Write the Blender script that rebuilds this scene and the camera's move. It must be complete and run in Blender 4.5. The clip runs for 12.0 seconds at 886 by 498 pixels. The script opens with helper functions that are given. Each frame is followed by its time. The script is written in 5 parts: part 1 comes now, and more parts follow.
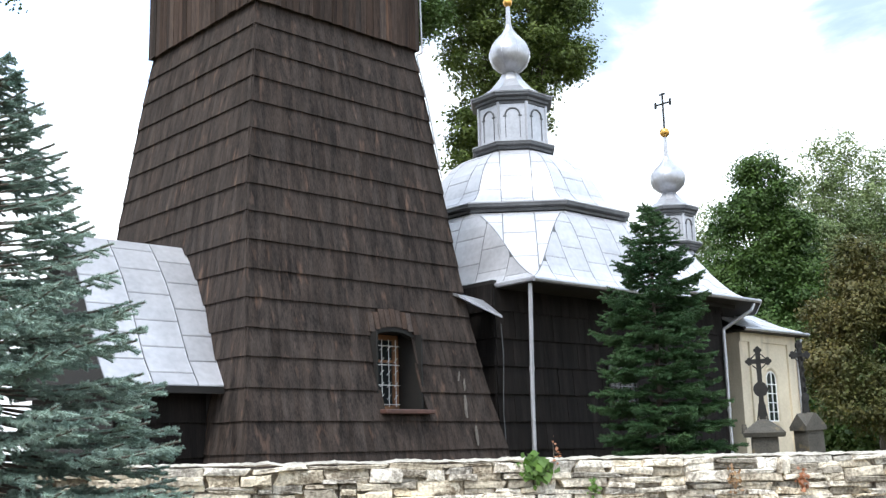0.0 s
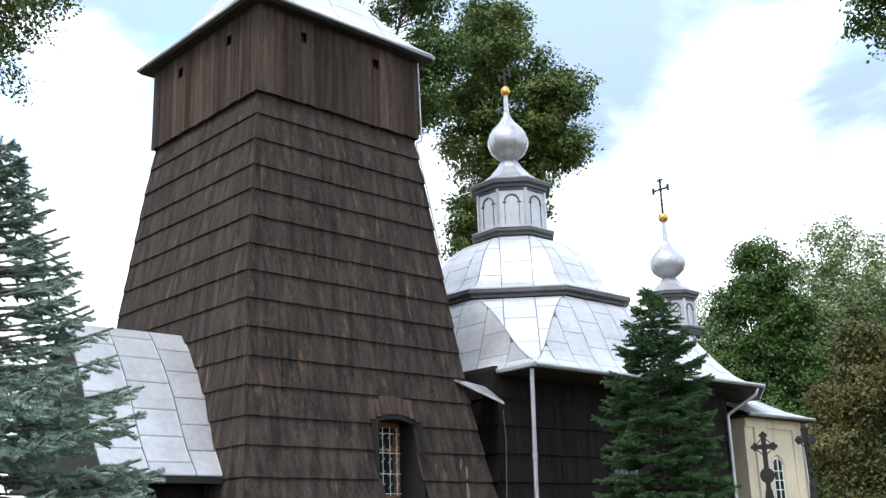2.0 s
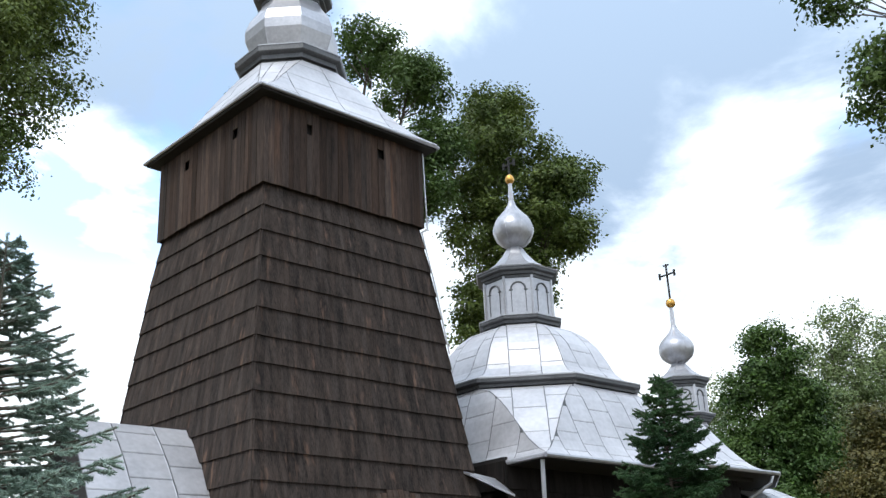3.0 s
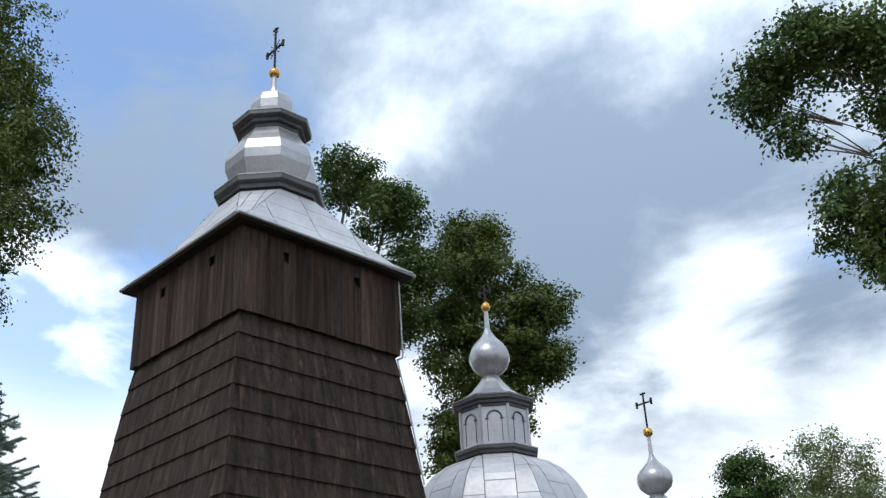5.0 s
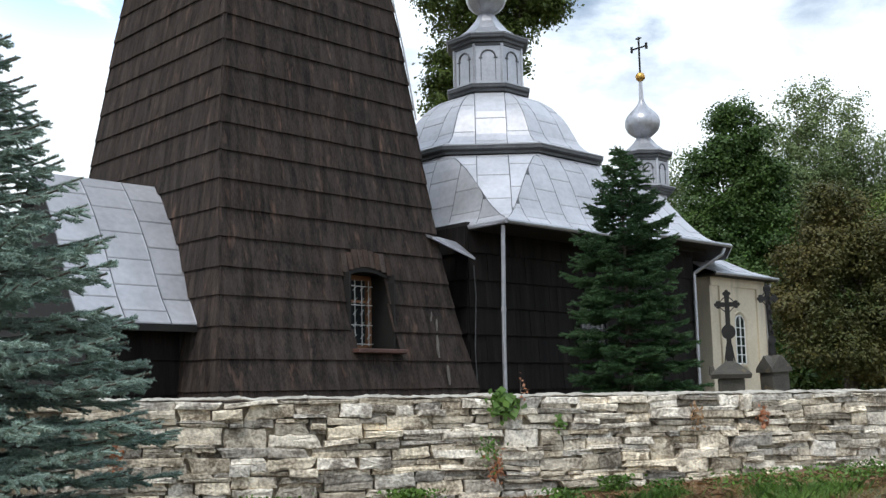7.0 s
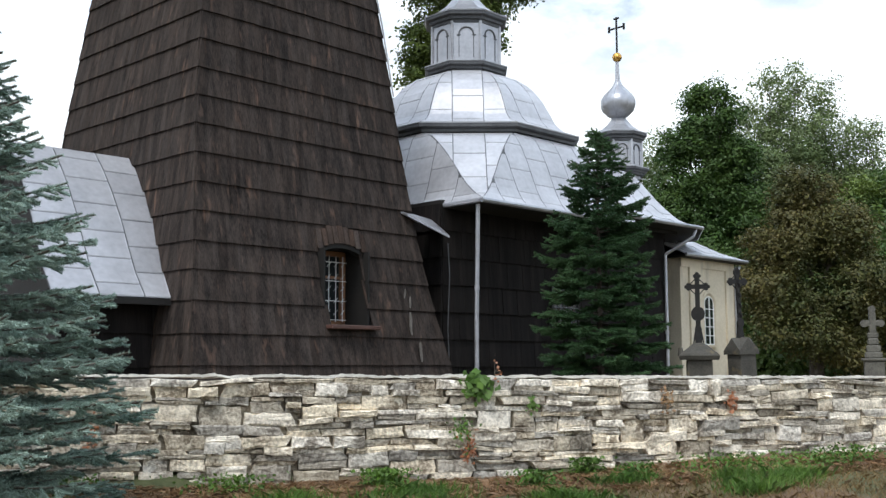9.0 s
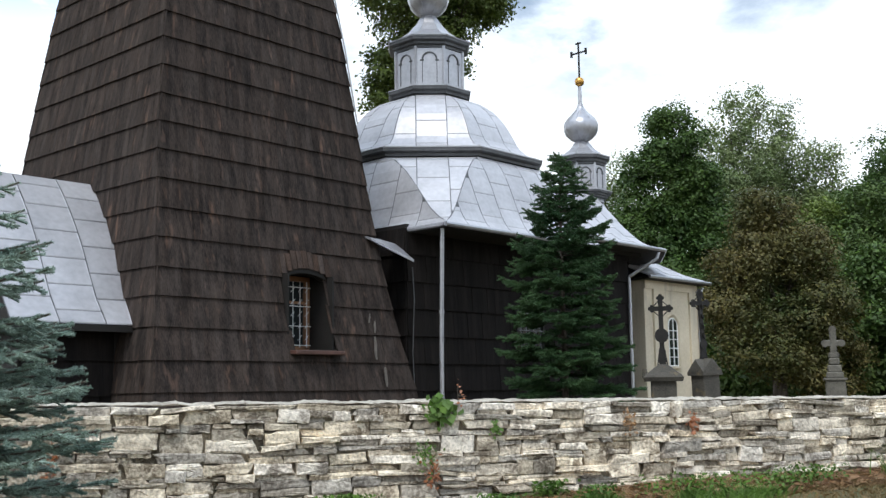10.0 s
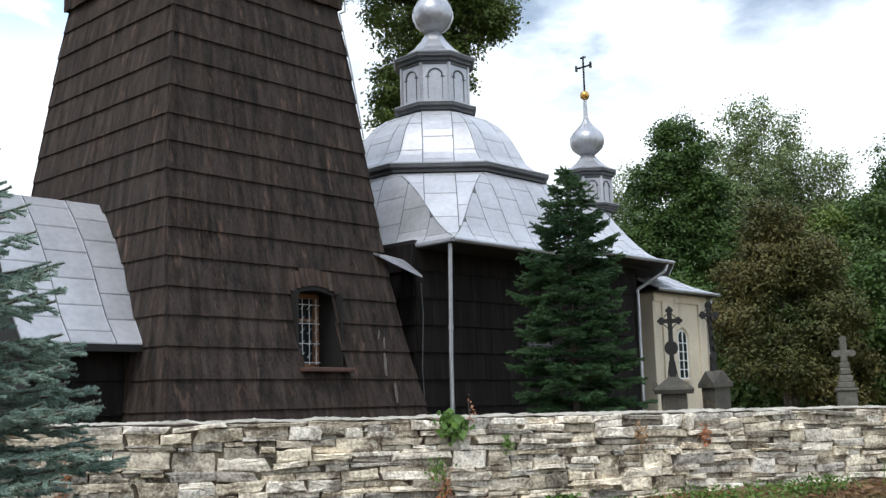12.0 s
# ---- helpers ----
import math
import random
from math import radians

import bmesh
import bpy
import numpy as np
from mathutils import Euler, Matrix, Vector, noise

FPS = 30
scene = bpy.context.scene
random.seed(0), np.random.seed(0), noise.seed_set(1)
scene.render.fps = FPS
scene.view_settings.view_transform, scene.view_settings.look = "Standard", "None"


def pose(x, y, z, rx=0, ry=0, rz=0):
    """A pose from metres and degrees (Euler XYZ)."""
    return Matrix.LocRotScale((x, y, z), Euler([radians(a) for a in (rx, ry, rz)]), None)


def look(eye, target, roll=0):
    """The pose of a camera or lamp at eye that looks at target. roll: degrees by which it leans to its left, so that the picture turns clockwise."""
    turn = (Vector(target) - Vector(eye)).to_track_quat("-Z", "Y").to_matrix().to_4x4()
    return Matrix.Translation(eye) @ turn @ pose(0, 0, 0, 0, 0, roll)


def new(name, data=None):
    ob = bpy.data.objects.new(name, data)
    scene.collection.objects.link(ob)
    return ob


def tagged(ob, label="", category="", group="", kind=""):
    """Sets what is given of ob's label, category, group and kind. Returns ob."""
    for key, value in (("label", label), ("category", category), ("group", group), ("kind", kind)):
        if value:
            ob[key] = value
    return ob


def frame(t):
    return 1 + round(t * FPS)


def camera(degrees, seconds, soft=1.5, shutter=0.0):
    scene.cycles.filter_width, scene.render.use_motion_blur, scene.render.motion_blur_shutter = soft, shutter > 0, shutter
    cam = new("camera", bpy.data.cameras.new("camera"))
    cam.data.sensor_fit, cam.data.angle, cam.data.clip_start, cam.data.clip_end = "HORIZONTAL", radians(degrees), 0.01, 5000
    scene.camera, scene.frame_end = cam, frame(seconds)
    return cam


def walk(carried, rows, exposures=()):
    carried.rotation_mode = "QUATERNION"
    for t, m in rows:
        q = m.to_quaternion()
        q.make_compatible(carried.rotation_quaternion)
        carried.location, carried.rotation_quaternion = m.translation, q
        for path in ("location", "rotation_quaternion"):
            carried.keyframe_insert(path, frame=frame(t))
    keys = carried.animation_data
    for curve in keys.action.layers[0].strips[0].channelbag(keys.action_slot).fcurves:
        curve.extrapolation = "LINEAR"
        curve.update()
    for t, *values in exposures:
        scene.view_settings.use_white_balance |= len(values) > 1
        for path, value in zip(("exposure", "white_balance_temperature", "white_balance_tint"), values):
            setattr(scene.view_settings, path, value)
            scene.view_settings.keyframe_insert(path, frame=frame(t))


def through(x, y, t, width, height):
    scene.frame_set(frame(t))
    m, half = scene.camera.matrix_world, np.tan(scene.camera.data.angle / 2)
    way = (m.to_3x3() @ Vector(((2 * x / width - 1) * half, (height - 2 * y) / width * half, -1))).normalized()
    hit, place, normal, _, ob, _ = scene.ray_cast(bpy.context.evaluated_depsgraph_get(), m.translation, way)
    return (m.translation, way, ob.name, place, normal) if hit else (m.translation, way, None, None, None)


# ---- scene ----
cam = camera(45.93, 12.0, soft=1.4)
# seconds, eye, yaw, pitch, roll
PATH = [
    (0.0, -0.000, 0.000, 1.600, 0.00, 10.96, -1.41),
    (0.5, -0.045, 0.087, 1.629, -1.05, 11.94, -1.25),
    (1.0, -0.045, 0.080, 1.599, -1.68, 14.94, -2.13),
    (1.5, 0.005, 0.008, 1.538, -0.96, 15.72, -2.34),
    (2.0, -0.006, 0.022, 1.544, -0.13, 15.81, -1.91),
    (2.5, -0.037, 0.091, 1.583, -0.26, 16.43, -1.83),
    (3.0, -0.050, 0.123, 1.625, -0.07, 20.57, -2.64),
    (3.5, -0.027, 0.034, 1.659, -0.94, 24.81, -3.26),
    (3.7, -0.032, 0.030, 1.660, -1.53, 26.36, -3.83),
    (5.3, 0.024, 0.037, 1.626, -1.53, 27.41, -2.77),
    (5.5, 0.035, 0.022, 1.615, -1.09, 25.71, -2.36),
    (6.0, 0.056, -0.061, 1.503, -0.84, 19.30, -1.56),
    (6.5, 0.092, -0.112, 1.498, -0.93, 11.15, -1.74),
    (7.0, 0.070, -0.093, 1.517, -1.22, 7.90, -1.13),
    (8.8, -0.004, -0.166, 1.603, -2.86, 6.22, -0.28),
    (9.0, -0.005, -0.169, 1.618, -2.80, 6.38, -0.13),
    (9.5, 0.007, -0.174, 1.611, -3.29, 6.50, -0.78),
    (10.0, 0.050, -0.207, 1.627, -4.63, 7.65, -0.78),
    (10.5, 0.094, -0.240, 1.627, -8.81, 7.91, -0.93),
    (11.0, 0.089, -0.246, 1.612, -9.70, 8.19, -1.27),
    (11.5, 0.089, -0.231, 1.629, -8.18, 7.97, -1.38),
    (12.0, 0.028, -0.231, 1.621, -4.25, 8.51, -1.54),
]
walk(cam, [(t, pose(x, y, z, 90 + pitch, 0, yaw) @ pose(0, 0, 0, 0, 0, roll)) for t, x, y, z, yaw, pitch, roll in PATH],
     exposures=[(0.0, 1.3), (1.0, 1.24), (2.0, 1.15), (2.7, 0.95), (3.5, 0.52), (5.3, 0.15), (6.0, 0.0), (6.6, 0.04), (7.0, 0.5), (9.0, 0.62), (12.0, 0.6)])

# ---- light ----
SUN_AZ, SUN_EL = 205.0, 58.0       # compass from +y, clockwise


def sky_world():
    w = bpy.data.worlds.new("sky")
    scene.world = w
    w.use_nodes = True
    n, ln = w.node_tree.nodes, w.node_tree.links
    n.clear()
    out = n.new("ShaderNodeOutputWorld")
    bg = n.new("ShaderNodeBackground")
    sky = n.new("ShaderNodeTexSky")
    sky.sky_type, sky.sun_disc = "NISHITA", False
    sky.sun_elevation, sky.sun_rotation = radians(SUN_EL), radians(SUN_AZ)
    sky.air_density, sky.dust_density, sky.ozone_density = 1.0, 0.5, 3.0
    tc = n.new("ShaderNodeTexCoord")
    # clouds lie on a flat layer: project the direction onto it
    sep = n.new("ShaderNodeSeparateXYZ")
    ln.new(tc.outputs["Generated"], sep.inputs[0])
    up = n.new("ShaderNodeMath"); up.operation = "MAXIMUM"; up.inputs[1].default_value = 0.0
    ln.new(sep.outputs["Z"], up.inputs[0])
    den = n.new("ShaderNodeMath"); den.operation = "ADD"; den.inputs[1].default_value = 0.22
    ln.new(up.outputs[0], den.inputs[0])
    flat = n.new("ShaderNodeVectorMath"); flat.operation = "DIVIDE"
    comb = n.new("ShaderNodeCombineXYZ")
    for k in range(3):
        ln.new(den.outputs[0], comb.inputs[k])
    ln.new(tc.outputs["Generated"], flat.inputs[0]); ln.new(comb.outputs[0], flat.inputs[1])

    def cloud(scale, detail, off, lo, hi, rough=0.55):
        mp = n.new("ShaderNodeMapping"); mp.inputs["Location"].default_value = off
        ln.new(flat.outputs[0], mp.inputs["Vector"])
        tx = n.new("ShaderNodeTexNoise")
        tx.inputs["Scale"].default_value, tx.inputs["Detail"].default_value, tx.inputs["Roughness"].default_value = scale, detail, rough
        tx.inputs["Distortion"].default_value = 0.35
        ln.new(mp.outputs[0], tx.inputs["Vector"])
        mr = n.new("ShaderNodeMapRange"); mr.interpolation_type = "SMOOTHSTEP"
        mr.inputs["From Min"].default_value, mr.inputs["From Max"].default_value = lo, hi
        ln.new(tx.outputs["Fac"], mr.inputs["Value"])
        return mr.outputs["Result"]

    cover = cloud(1.6, 7, CLOUD_A, 0.20, 0.40)
    # an opening in the cloud layer
    dot = n.new("ShaderNodeVectorMath"); dot.operation = "DOT_PRODUCT"
    ln.new(tc.outputs["Generated"], dot.inputs[0]); dot.inputs[1].default_value = (math.sin(radians(-19)) * 0.867, math.cos(radians(-19)) * 0.867, 0.498)
    gap = n.new("ShaderNodeMapRange"); gap.interpolation_type = "SMOOTHSTEP"
    gap.inputs["From Min"].default_value, gap.inputs["From Max"].default_value = 0.970, 0.988
    gap.inputs["To Max"].default_value = 0.16
    ln.new(dot.outputs["Value"], gap.inputs["Value"])
    wisps = cloud(3.2, 7, (0.6, 0.2, 0.0), 0.45, 0.66)
    less = n.new("ShaderNodeMath"); less.operation = "MULTIPLY_ADD"; less.inputs[1].default_value = -5.0; less.inputs[2].default_value = 1.0
    ln.new(gap.outputs["Result"], less.inputs[0])
    keep = n.new("ShaderNodeMath"); keep.operation = "MAXIMUM"
    ln.new(less.outputs[0], keep.inputs[0]); ln.new(wisps, keep.inputs[1])
    cov = n.new("ShaderNodeMath"); cov.operation = "MULTIPLY"
    ln.new(cover, cov.inputs[0]); ln.new(keep.outputs[0], cov.inputs[1])
    cover = cov.outputs[0]
    # heavier and thinner parts of the cloud layer: bearing, height, reach in degrees, weight
    heavy = cloud(1.7, 9, CLOUD_B, 0.18, 0.82, 0.58)
    for az, el, reach, weight in ((10.5, 29, 12, 0.26), (5.5, 35, 10, 0.16), (-17.5, 38, 14, 0.36), (22, 20.5, 6, 0.14), (11.5, 22, 8, 0.12), (27, 29, 12, 0.30), (17.2, 22.6, 5, -0.16), (-1.5, 36, 7, -0.14),
                                  (17, 16.5, 4, -0.2), (-18.5, 18.5, 10, -0.35), (20, 26, 4, -0.12), (2, 19, 6, -0.15), (-5, 24, 6, 0.1)):
        va, ve = radians(az), radians(el)
        at_dir = n.new("ShaderNodeVectorMath"); at_dir.operation = "DOT_PRODUCT"
        at_dir.inputs[1].default_value = (math.sin(va) * math.cos(ve), math.cos(va) * math.cos(ve), math.sin(ve))
        ln.new(tc.outputs["Generated"], at_dir.inputs[0])
        fall = n.new("ShaderNodeMapRange"); fall.interpolation_type = "SMOOTHSTEP"
        fall.inputs["From Min"].default_value, fall.inputs["From Max"].default_value = math.cos(radians(reach)), 1.0
        fall.inputs["To Max"].default_value = weight
        ln.new(at_dir.outputs["Value"], fall.inputs["Value"])
        total = n.new("ShaderNodeMath"); total.operation = "ADD"
        ln.new(heavy, total.inputs[0]); ln.new(fall.outputs["Result"], total.inputs[1])
        heavy = total.outputs[0]
    edge = n.new("ShaderNodeMapRange"); edge.interpolation_type = "SMOOTHSTEP"
    edge.inputs["From Min"].default_value, edge.inputs["From Max"].default_value = 0.16, 0.82
    ln.new(heavy, edge.inputs["Value"])
    grey = edge.outputs["Result"]
    tone = n.new("ShaderNodeMix"); tone.data_type = "RGBA"
    tone.inputs["A"].default_value = (0.87, 0.96, 1.05, 1)
    tone.inputs["B"].default_value = (0.215, 0.285, 0.385, 1)
    ln.new(grey, tone.inputs["Factor"])
    # the haze near the horizon is white
    hz = n.new("ShaderNodeMapRange"); hz.interpolation_type = "SMOOTHSTEP"
    hz.inputs["From Min"].default_value, hz.inputs["From Max"].default_value = 0.17, 0.35
    ln.new(sep.outputs["Z"], hz.inputs["Value"])
    white = n.new("ShaderNodeMix"); white.data_type = "RGBA"
    white.inputs["A"].default_value = (0.90, 0.97, 1.03, 1)
    ln.new(hz.outputs["Result"], white.inputs["Factor"]); ln.new(tone.outputs["Result"], white.inputs["B"])
    lit = n.new("ShaderNodeVectorMath"); lit.operation = "SCALE"
    rise = n.new("ShaderNodeMapRange")
    rise.inputs["From Min"].default_value, rise.inputs["From Max"].default_value = 0.0, 1.0
    rise.inputs["To Min"].default_value, rise.inputs["To Max"].default_value = 7.5, 21.0
    ln.new(sep.outputs["Z"], rise.inputs["Value"]); ln.new(rise.outputs["Result"], lit.inputs["Scale"])
    ln.new(white.outputs["Result"], lit.inputs[0])
    blue = n.new("ShaderNodeVectorMath"); blue.operation = "SCALE"; blue.inputs["Scale"].default_value = 2.5
    ln.new(sky.outputs[0], blue.inputs[0])
    mix = n.new("ShaderNodeMix"); mix.data_type = "RGBA"
    ln.new(cover, mix.inputs["Factor"]); ln.new(blue.outputs[0], mix.inputs["A"]); ln.new(lit.outputs[0], mix.inputs["B"])
    bg.inputs["Strength"].default_value = 0.10
    ln.new(mix.outputs["Result"], bg.inputs["Color"])
    ln.new(bg.outputs[0], out.inputs["Surface"])


CLOUD_A, CLOUD_B = (3.1, 0.4, 0.0), (1.7, 2.2, 0.0)
sky_world()
sun_data = bpy.data.lights.new("sun", "SUN")
sun_data.energy, sun_data.angle, sun_data.color = 1.4, radians(18), (1.0, 0.96, 0.9)
sun = new("sun", sun_data)
sa, se = radians(SUN_AZ), radians(SUN_EL)
sun.matrix_world = look((0, 0, 40), Vector((0, 0, 40)) - Vector((math.sin(sa) * math.cos(se), math.cos(sa) * math.cos(se), math.sin(se))))


# ---- materials ----
def material(name, low, high, rough=0.7, metal=0.0, scale=3.0, fine=40.0, bump=0.2, vary="none", spread=0.35,
             stretch=(1, 1, 1), streak=None, spec=0.5, world=False, sharp=0.16):
    """Two scales of noise between two colours, a bump, and a shift in lightness from piece to piece."""
    m = bpy.data.materials.new(name)
    m.use_nodes = True
    n, ln = m.node_tree.nodes, m.node_tree.links
    bs = n["Principled BSDF"]
    tc = n.new("ShaderNodeTexCoord")
    mp = n.new("ShaderNodeMapping"); mp.inputs["Scale"].default_value = stretch
    where = n.new("ShaderNodeNewGeometry").outputs["Position"] if world else tc.outputs["Object"]
    ln.new(where, mp.inputs["Vector"])

    def tex(s, d):
        t = n.new("ShaderNodeTexNoise")
        t.inputs["Scale"].default_value, t.inputs["Detail"].default_value = s, d
        ln.new(mp.outputs[0], t.inputs["Vector"])
        return t.outputs["Fac"]
    big, small = tex(scale, 4), tex(fine, 5)
    both = n.new("ShaderNodeMix"); both.inputs["Factor"].default_value = 0.45
    ln.new(big, both.inputs["A"]); ln.new(small, both.inputs["B"])
    mr = n.new("ShaderNodeMapRange"); mr.inputs["From Min"].default_value, mr.inputs["From Max"].default_value = 0.5 - sharp, 0.5 + sharp
    ln.new(both.outputs["Result"], mr.inputs["Value"])
    col = n.new("ShaderNodeMix"); col.data_type = "RGBA"
    col.inputs["A"].default_value, col.inputs["B"].default_value = (*low, 1), (*high, 1)
    ln.new(mr.outputs["Result"], col.inputs["Factor"])
    last = col.outputs["Result"]
    if streak:
        st = n.new("ShaderNodeTexNoise"); st.inputs["Scale"].default_value, st.inputs["Detail"].default_value = streak[1], 3
        sm = n.new("ShaderNodeMapping"); sm.inputs["Scale"].default_value = streak[2]
        ln.new(where, sm.inputs["Vector"]); ln.new(sm.outputs[0], st.inputs["Vector"])
        sr = n.new("ShaderNodeMapRange"); sr.inputs["From Min"].default_value, sr.inputs["From Max"].default_value = streak[3], streak[4]
        ln.new(st.outputs["Fac"], sr.inputs["Value"])
        sc = n.new("ShaderNodeMix"); sc.data_type = "RGBA"; sc.inputs["B"].default_value = (*streak[0], 1)
        ln.new(sr.outputs["Result"], sc.inputs["Factor"]); ln.new(last, sc.inputs["A"])
        last = sc.outputs["Result"]
    if vary != "none":
        if vary == "island":
            rnd = n.new("ShaderNodeNewGeometry").outputs["Random Per Island"]
        elif vary == "both":
            add = n.new("ShaderNodeMath"); add.operation = "ADD"
            one = n.new("ShaderNodeMath"); one.operation = "FRACT"
            ln.new(n.new("ShaderNodeNewGeometry").outputs["Random Per Island"], add.inputs[0])
            ln.new(n.new("ShaderNodeObjectInfo").outputs["Random"], add.inputs[1]); ln.new(add.outputs[0], one.inputs[0])
            rnd = one.outputs[0]
        else:
            rnd = n.new("ShaderNodeObjectInfo").outputs["Random"]
        vr = n.new("ShaderNodeMapRange")
        vr.inputs["To Min"].default_value, vr.inputs["To Max"].default_value = 1 - spread, 1 + spread
        ln.new(rnd, vr.inputs["Value"])
        hs = n.new("ShaderNodeHueSaturation")
        ln.new(vr.outputs["Result"], hs.inputs["Value"]); ln.new(last, hs.inputs["Color"])
        hr = n.new("ShaderNodeMapRange")
        hr.inputs["To Min"].default_value, hr.inputs["To Max"].default_value = 1 + spread * 0.6, 1 - spread * 0.6
        mul = n.new("ShaderNodeMath"); mul.operation = "MULTIPLY"; mul.inputs[1].default_value = 7.31
        fr = n.new("ShaderNodeMath"); fr.operation = "FRACT"
        ln.new(rnd, mul.inputs[0]); ln.new(mul.outputs[0], fr.inputs[0]); ln.new(fr.outputs[0], hr.inputs["Value"])
        ln.new(hr.outputs["Result"], hs.inputs["Saturation"])
        last = hs.outputs["Color"]
    ln.new(last, bs.inputs["Base Color"])
    rr = n.new("ShaderNodeMapRange")
    rr.inputs["To Min"].default_value, rr.inputs["To Max"].default_value = max(rough - 0.1, 0.02), min(rough + 0.1, 1)
    ln.new(small, rr.inputs["Value"]); ln.new(rr.outputs["Result"], bs.inputs["Roughness"])
    bs.inputs["Metallic"].default_value, bs.inputs["Specular IOR Level"].default_value = metal, spec
    if bump:
        bp = n.new("ShaderNodeBump"); bp.inputs["Strength"].default_value, bp.inputs["Distance"].default_value = bump, 0.03
        ln.new(both.outputs["Result"], bp.inputs["Height"]); ln.new(bp.outputs[0], bs.inputs["Normal"])
    return m


def leaf_material(name, low, high, rough=0.55, through=0.25):
    m = material(name, low, high, rough, scale=0.35, fine=3.0, bump=0, vary="island", spread=0.2, spec=0.25)
    n, ln = m.node_tree.nodes, m.node_tree.links
    bs = n["Principled BSDF"]
    tr = n.new("ShaderNodeBsdfTranslucent")
    src = bs.inputs["Base Color"].links[0].from_socket
    ln.new(src, tr.inputs["Color"])
    mx = n.new("ShaderNodeMixShader"); mx.inputs["Fac"].default_value = through
    out = n["Material Output"]
    ln.new(bs.outputs[0], mx.inputs[1]); ln.new(tr.outputs[0], mx.inputs[2]); ln.new(mx.outputs[0], out.inputs["Surface"])
    return m


WOOD = material("tarred_boards", (0.0125, 0.0100, 0.0094), (0.062, 0.048, 0.041), 0.85, scale=1.3, fine=9.0, bump=0.5, vary="both", spread=0.19,
                stretch=(6, 6, 0.45), streak=((0.135, 0.085, 0.064), 1.5, (5.0, 5.0, 0.9), 0.60, 0.84), spec=0.12)
# Darker copy of WOOD with the shade under the eaves in its colour.
SHADED_TAR = material("eave_shaded_tarred_boards", (0.0045, 0.004, 0.0038), (0.016, 0.013, 0.012), 0.8, scale=1.3, fine=9.0, bump=0.4, vary="both", spread=0.25,
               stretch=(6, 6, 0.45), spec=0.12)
PLANK = material("weathered_planks", (0.018, 0.0135, 0.0118), (0.078, 0.054, 0.043), 0.75, scale=2.0, fine=14.0, bump=0.35, vary="object", spread=0.4,
                 stretch=(5, 5, 0.4), streak=((0.12, 0.068, 0.046), 1.2, (3, 3, 0.4), 0.60, 0.84), spec=0.12)
# Near-black timber: the shade of gaps, niche and soffits is in its colour.
SHADE_TIMBER = material("shade_dark_timber", (0.004, 0.0035, 0.003), (0.011, 0.009, 0.0075), 0.8, scale=3, fine=30, bump=0.2)
METAL = material("silver_painted_sheet", (0.395, 0.395, 0.42), (0.545, 0.545, 0.575), 0.46, 0.4, scale=1.2, fine=9.0, bump=0.05, vary="object", spread=0.07)
METAL_B = material("silver_painted_metal", (0.355, 0.36, 0.39), (0.49, 0.495, 0.525), 0.36, 0.55, scale=1.5, fine=12.0, bump=0.05)
SEAM = material("seam_metal", (0.085, 0.088, 0.095), (0.16, 0.165, 0.175), 0.5, 0.4, scale=4, fine=30, bump=0.1)
CORNICE = material("dark_grey_cornice", (0.055, 0.057, 0.061), (0.115, 0.118, 0.125), 0.5, 0.3, scale=3, fine=25, bump=0.1)
GOLD = material("gilt_ball", (0.55, 0.30, 0.07), (0.70, 0.40, 0.11), 0.34, 0.9, scale=6, fine=30, bump=0.05)
IRON = material("black_iron", (0.008, 0.008, 0.008), (0.022, 0.019, 0.017), 0.6, 0.3, scale=8, fine=60, bump=0.3)
PLASTER = material("cream_plaster", (0.52, 0.45, 0.33), (0.66, 0.58, 0.45), 0.85, scale=0.9, fine=18, bump=0.15,
                   streak=((0.36, 0.32, 0.25), 0.8, (2.5, 2.5, 0.5), 0.56, 0.8))
STONE = material("wall_stone", (0.18, 0.148, 0.112), (0.76, 0.685, 0.565), 0.9, scale=4.0, fine=30, bump=1.0, vary="object", spread=0.5,
                 streak=((0.68, 0.62, 0.52), 11.0, (1, 1, 1), 0.60, 0.70), world=True, sharp=0.115)
STONE_J = material("wall_stone_rest", (0.18, 0.148, 0.112), (0.76, 0.685, 0.565), 0.9, scale=4.0, fine=30, bump=1.0, vary="island", spread=0.5,
                   streak=((0.68, 0.62, 0.52), 11.0, (1, 1, 1), 0.60, 0.70), world=True, sharp=0.115)
MORTAR = material("lime_mortar", (0.17, 0.145, 0.11), (0.46, 0.40, 0.31), 0.9, scale=5, fine=45, bump=0.8)
CAP = material("wall_cap_mortar", (0.22, 0.20, 0.165), (0.54, 0.50, 0.43), 0.88, scale=4, fine=30, bump=0.7,
               streak=((0.26, 0.23, 0.19), 3.0, (1, 1, 1), 0.58, 0.7))
GRAVE = material("lichened_stone", (0.034, 0.032, 0.028), (0.10, 0.092, 0.077), 0.9, scale=3, fine=30, bump=0.6,
                 streak=((0.20, 0.155, 0.075), 2.5, (1, 1, 1), 0.6, 0.75))
PALE_STONE = material("grey_gravestone", (0.055, 0.052, 0.045), (0.17, 0.16, 0.135), 0.9, scale=4, fine=30, bump=0.5)
BARK = material("bark", (0.05, 0.04, 0.032), (0.13, 0.105, 0.085), 0.9, scale=4, fine=30, bump=0.7, stretch=(3, 3, 0.6))
SOIL = material("ground_grass", (0.040, 0.058, 0.018), (0.105, 0.105, 0.045), 0.95, scale=0.9, fine=16, bump=0.6,
                streak=((0.14, 0.082, 0.05), 0.8, (1, 1, 1), 0.43, 0.57))
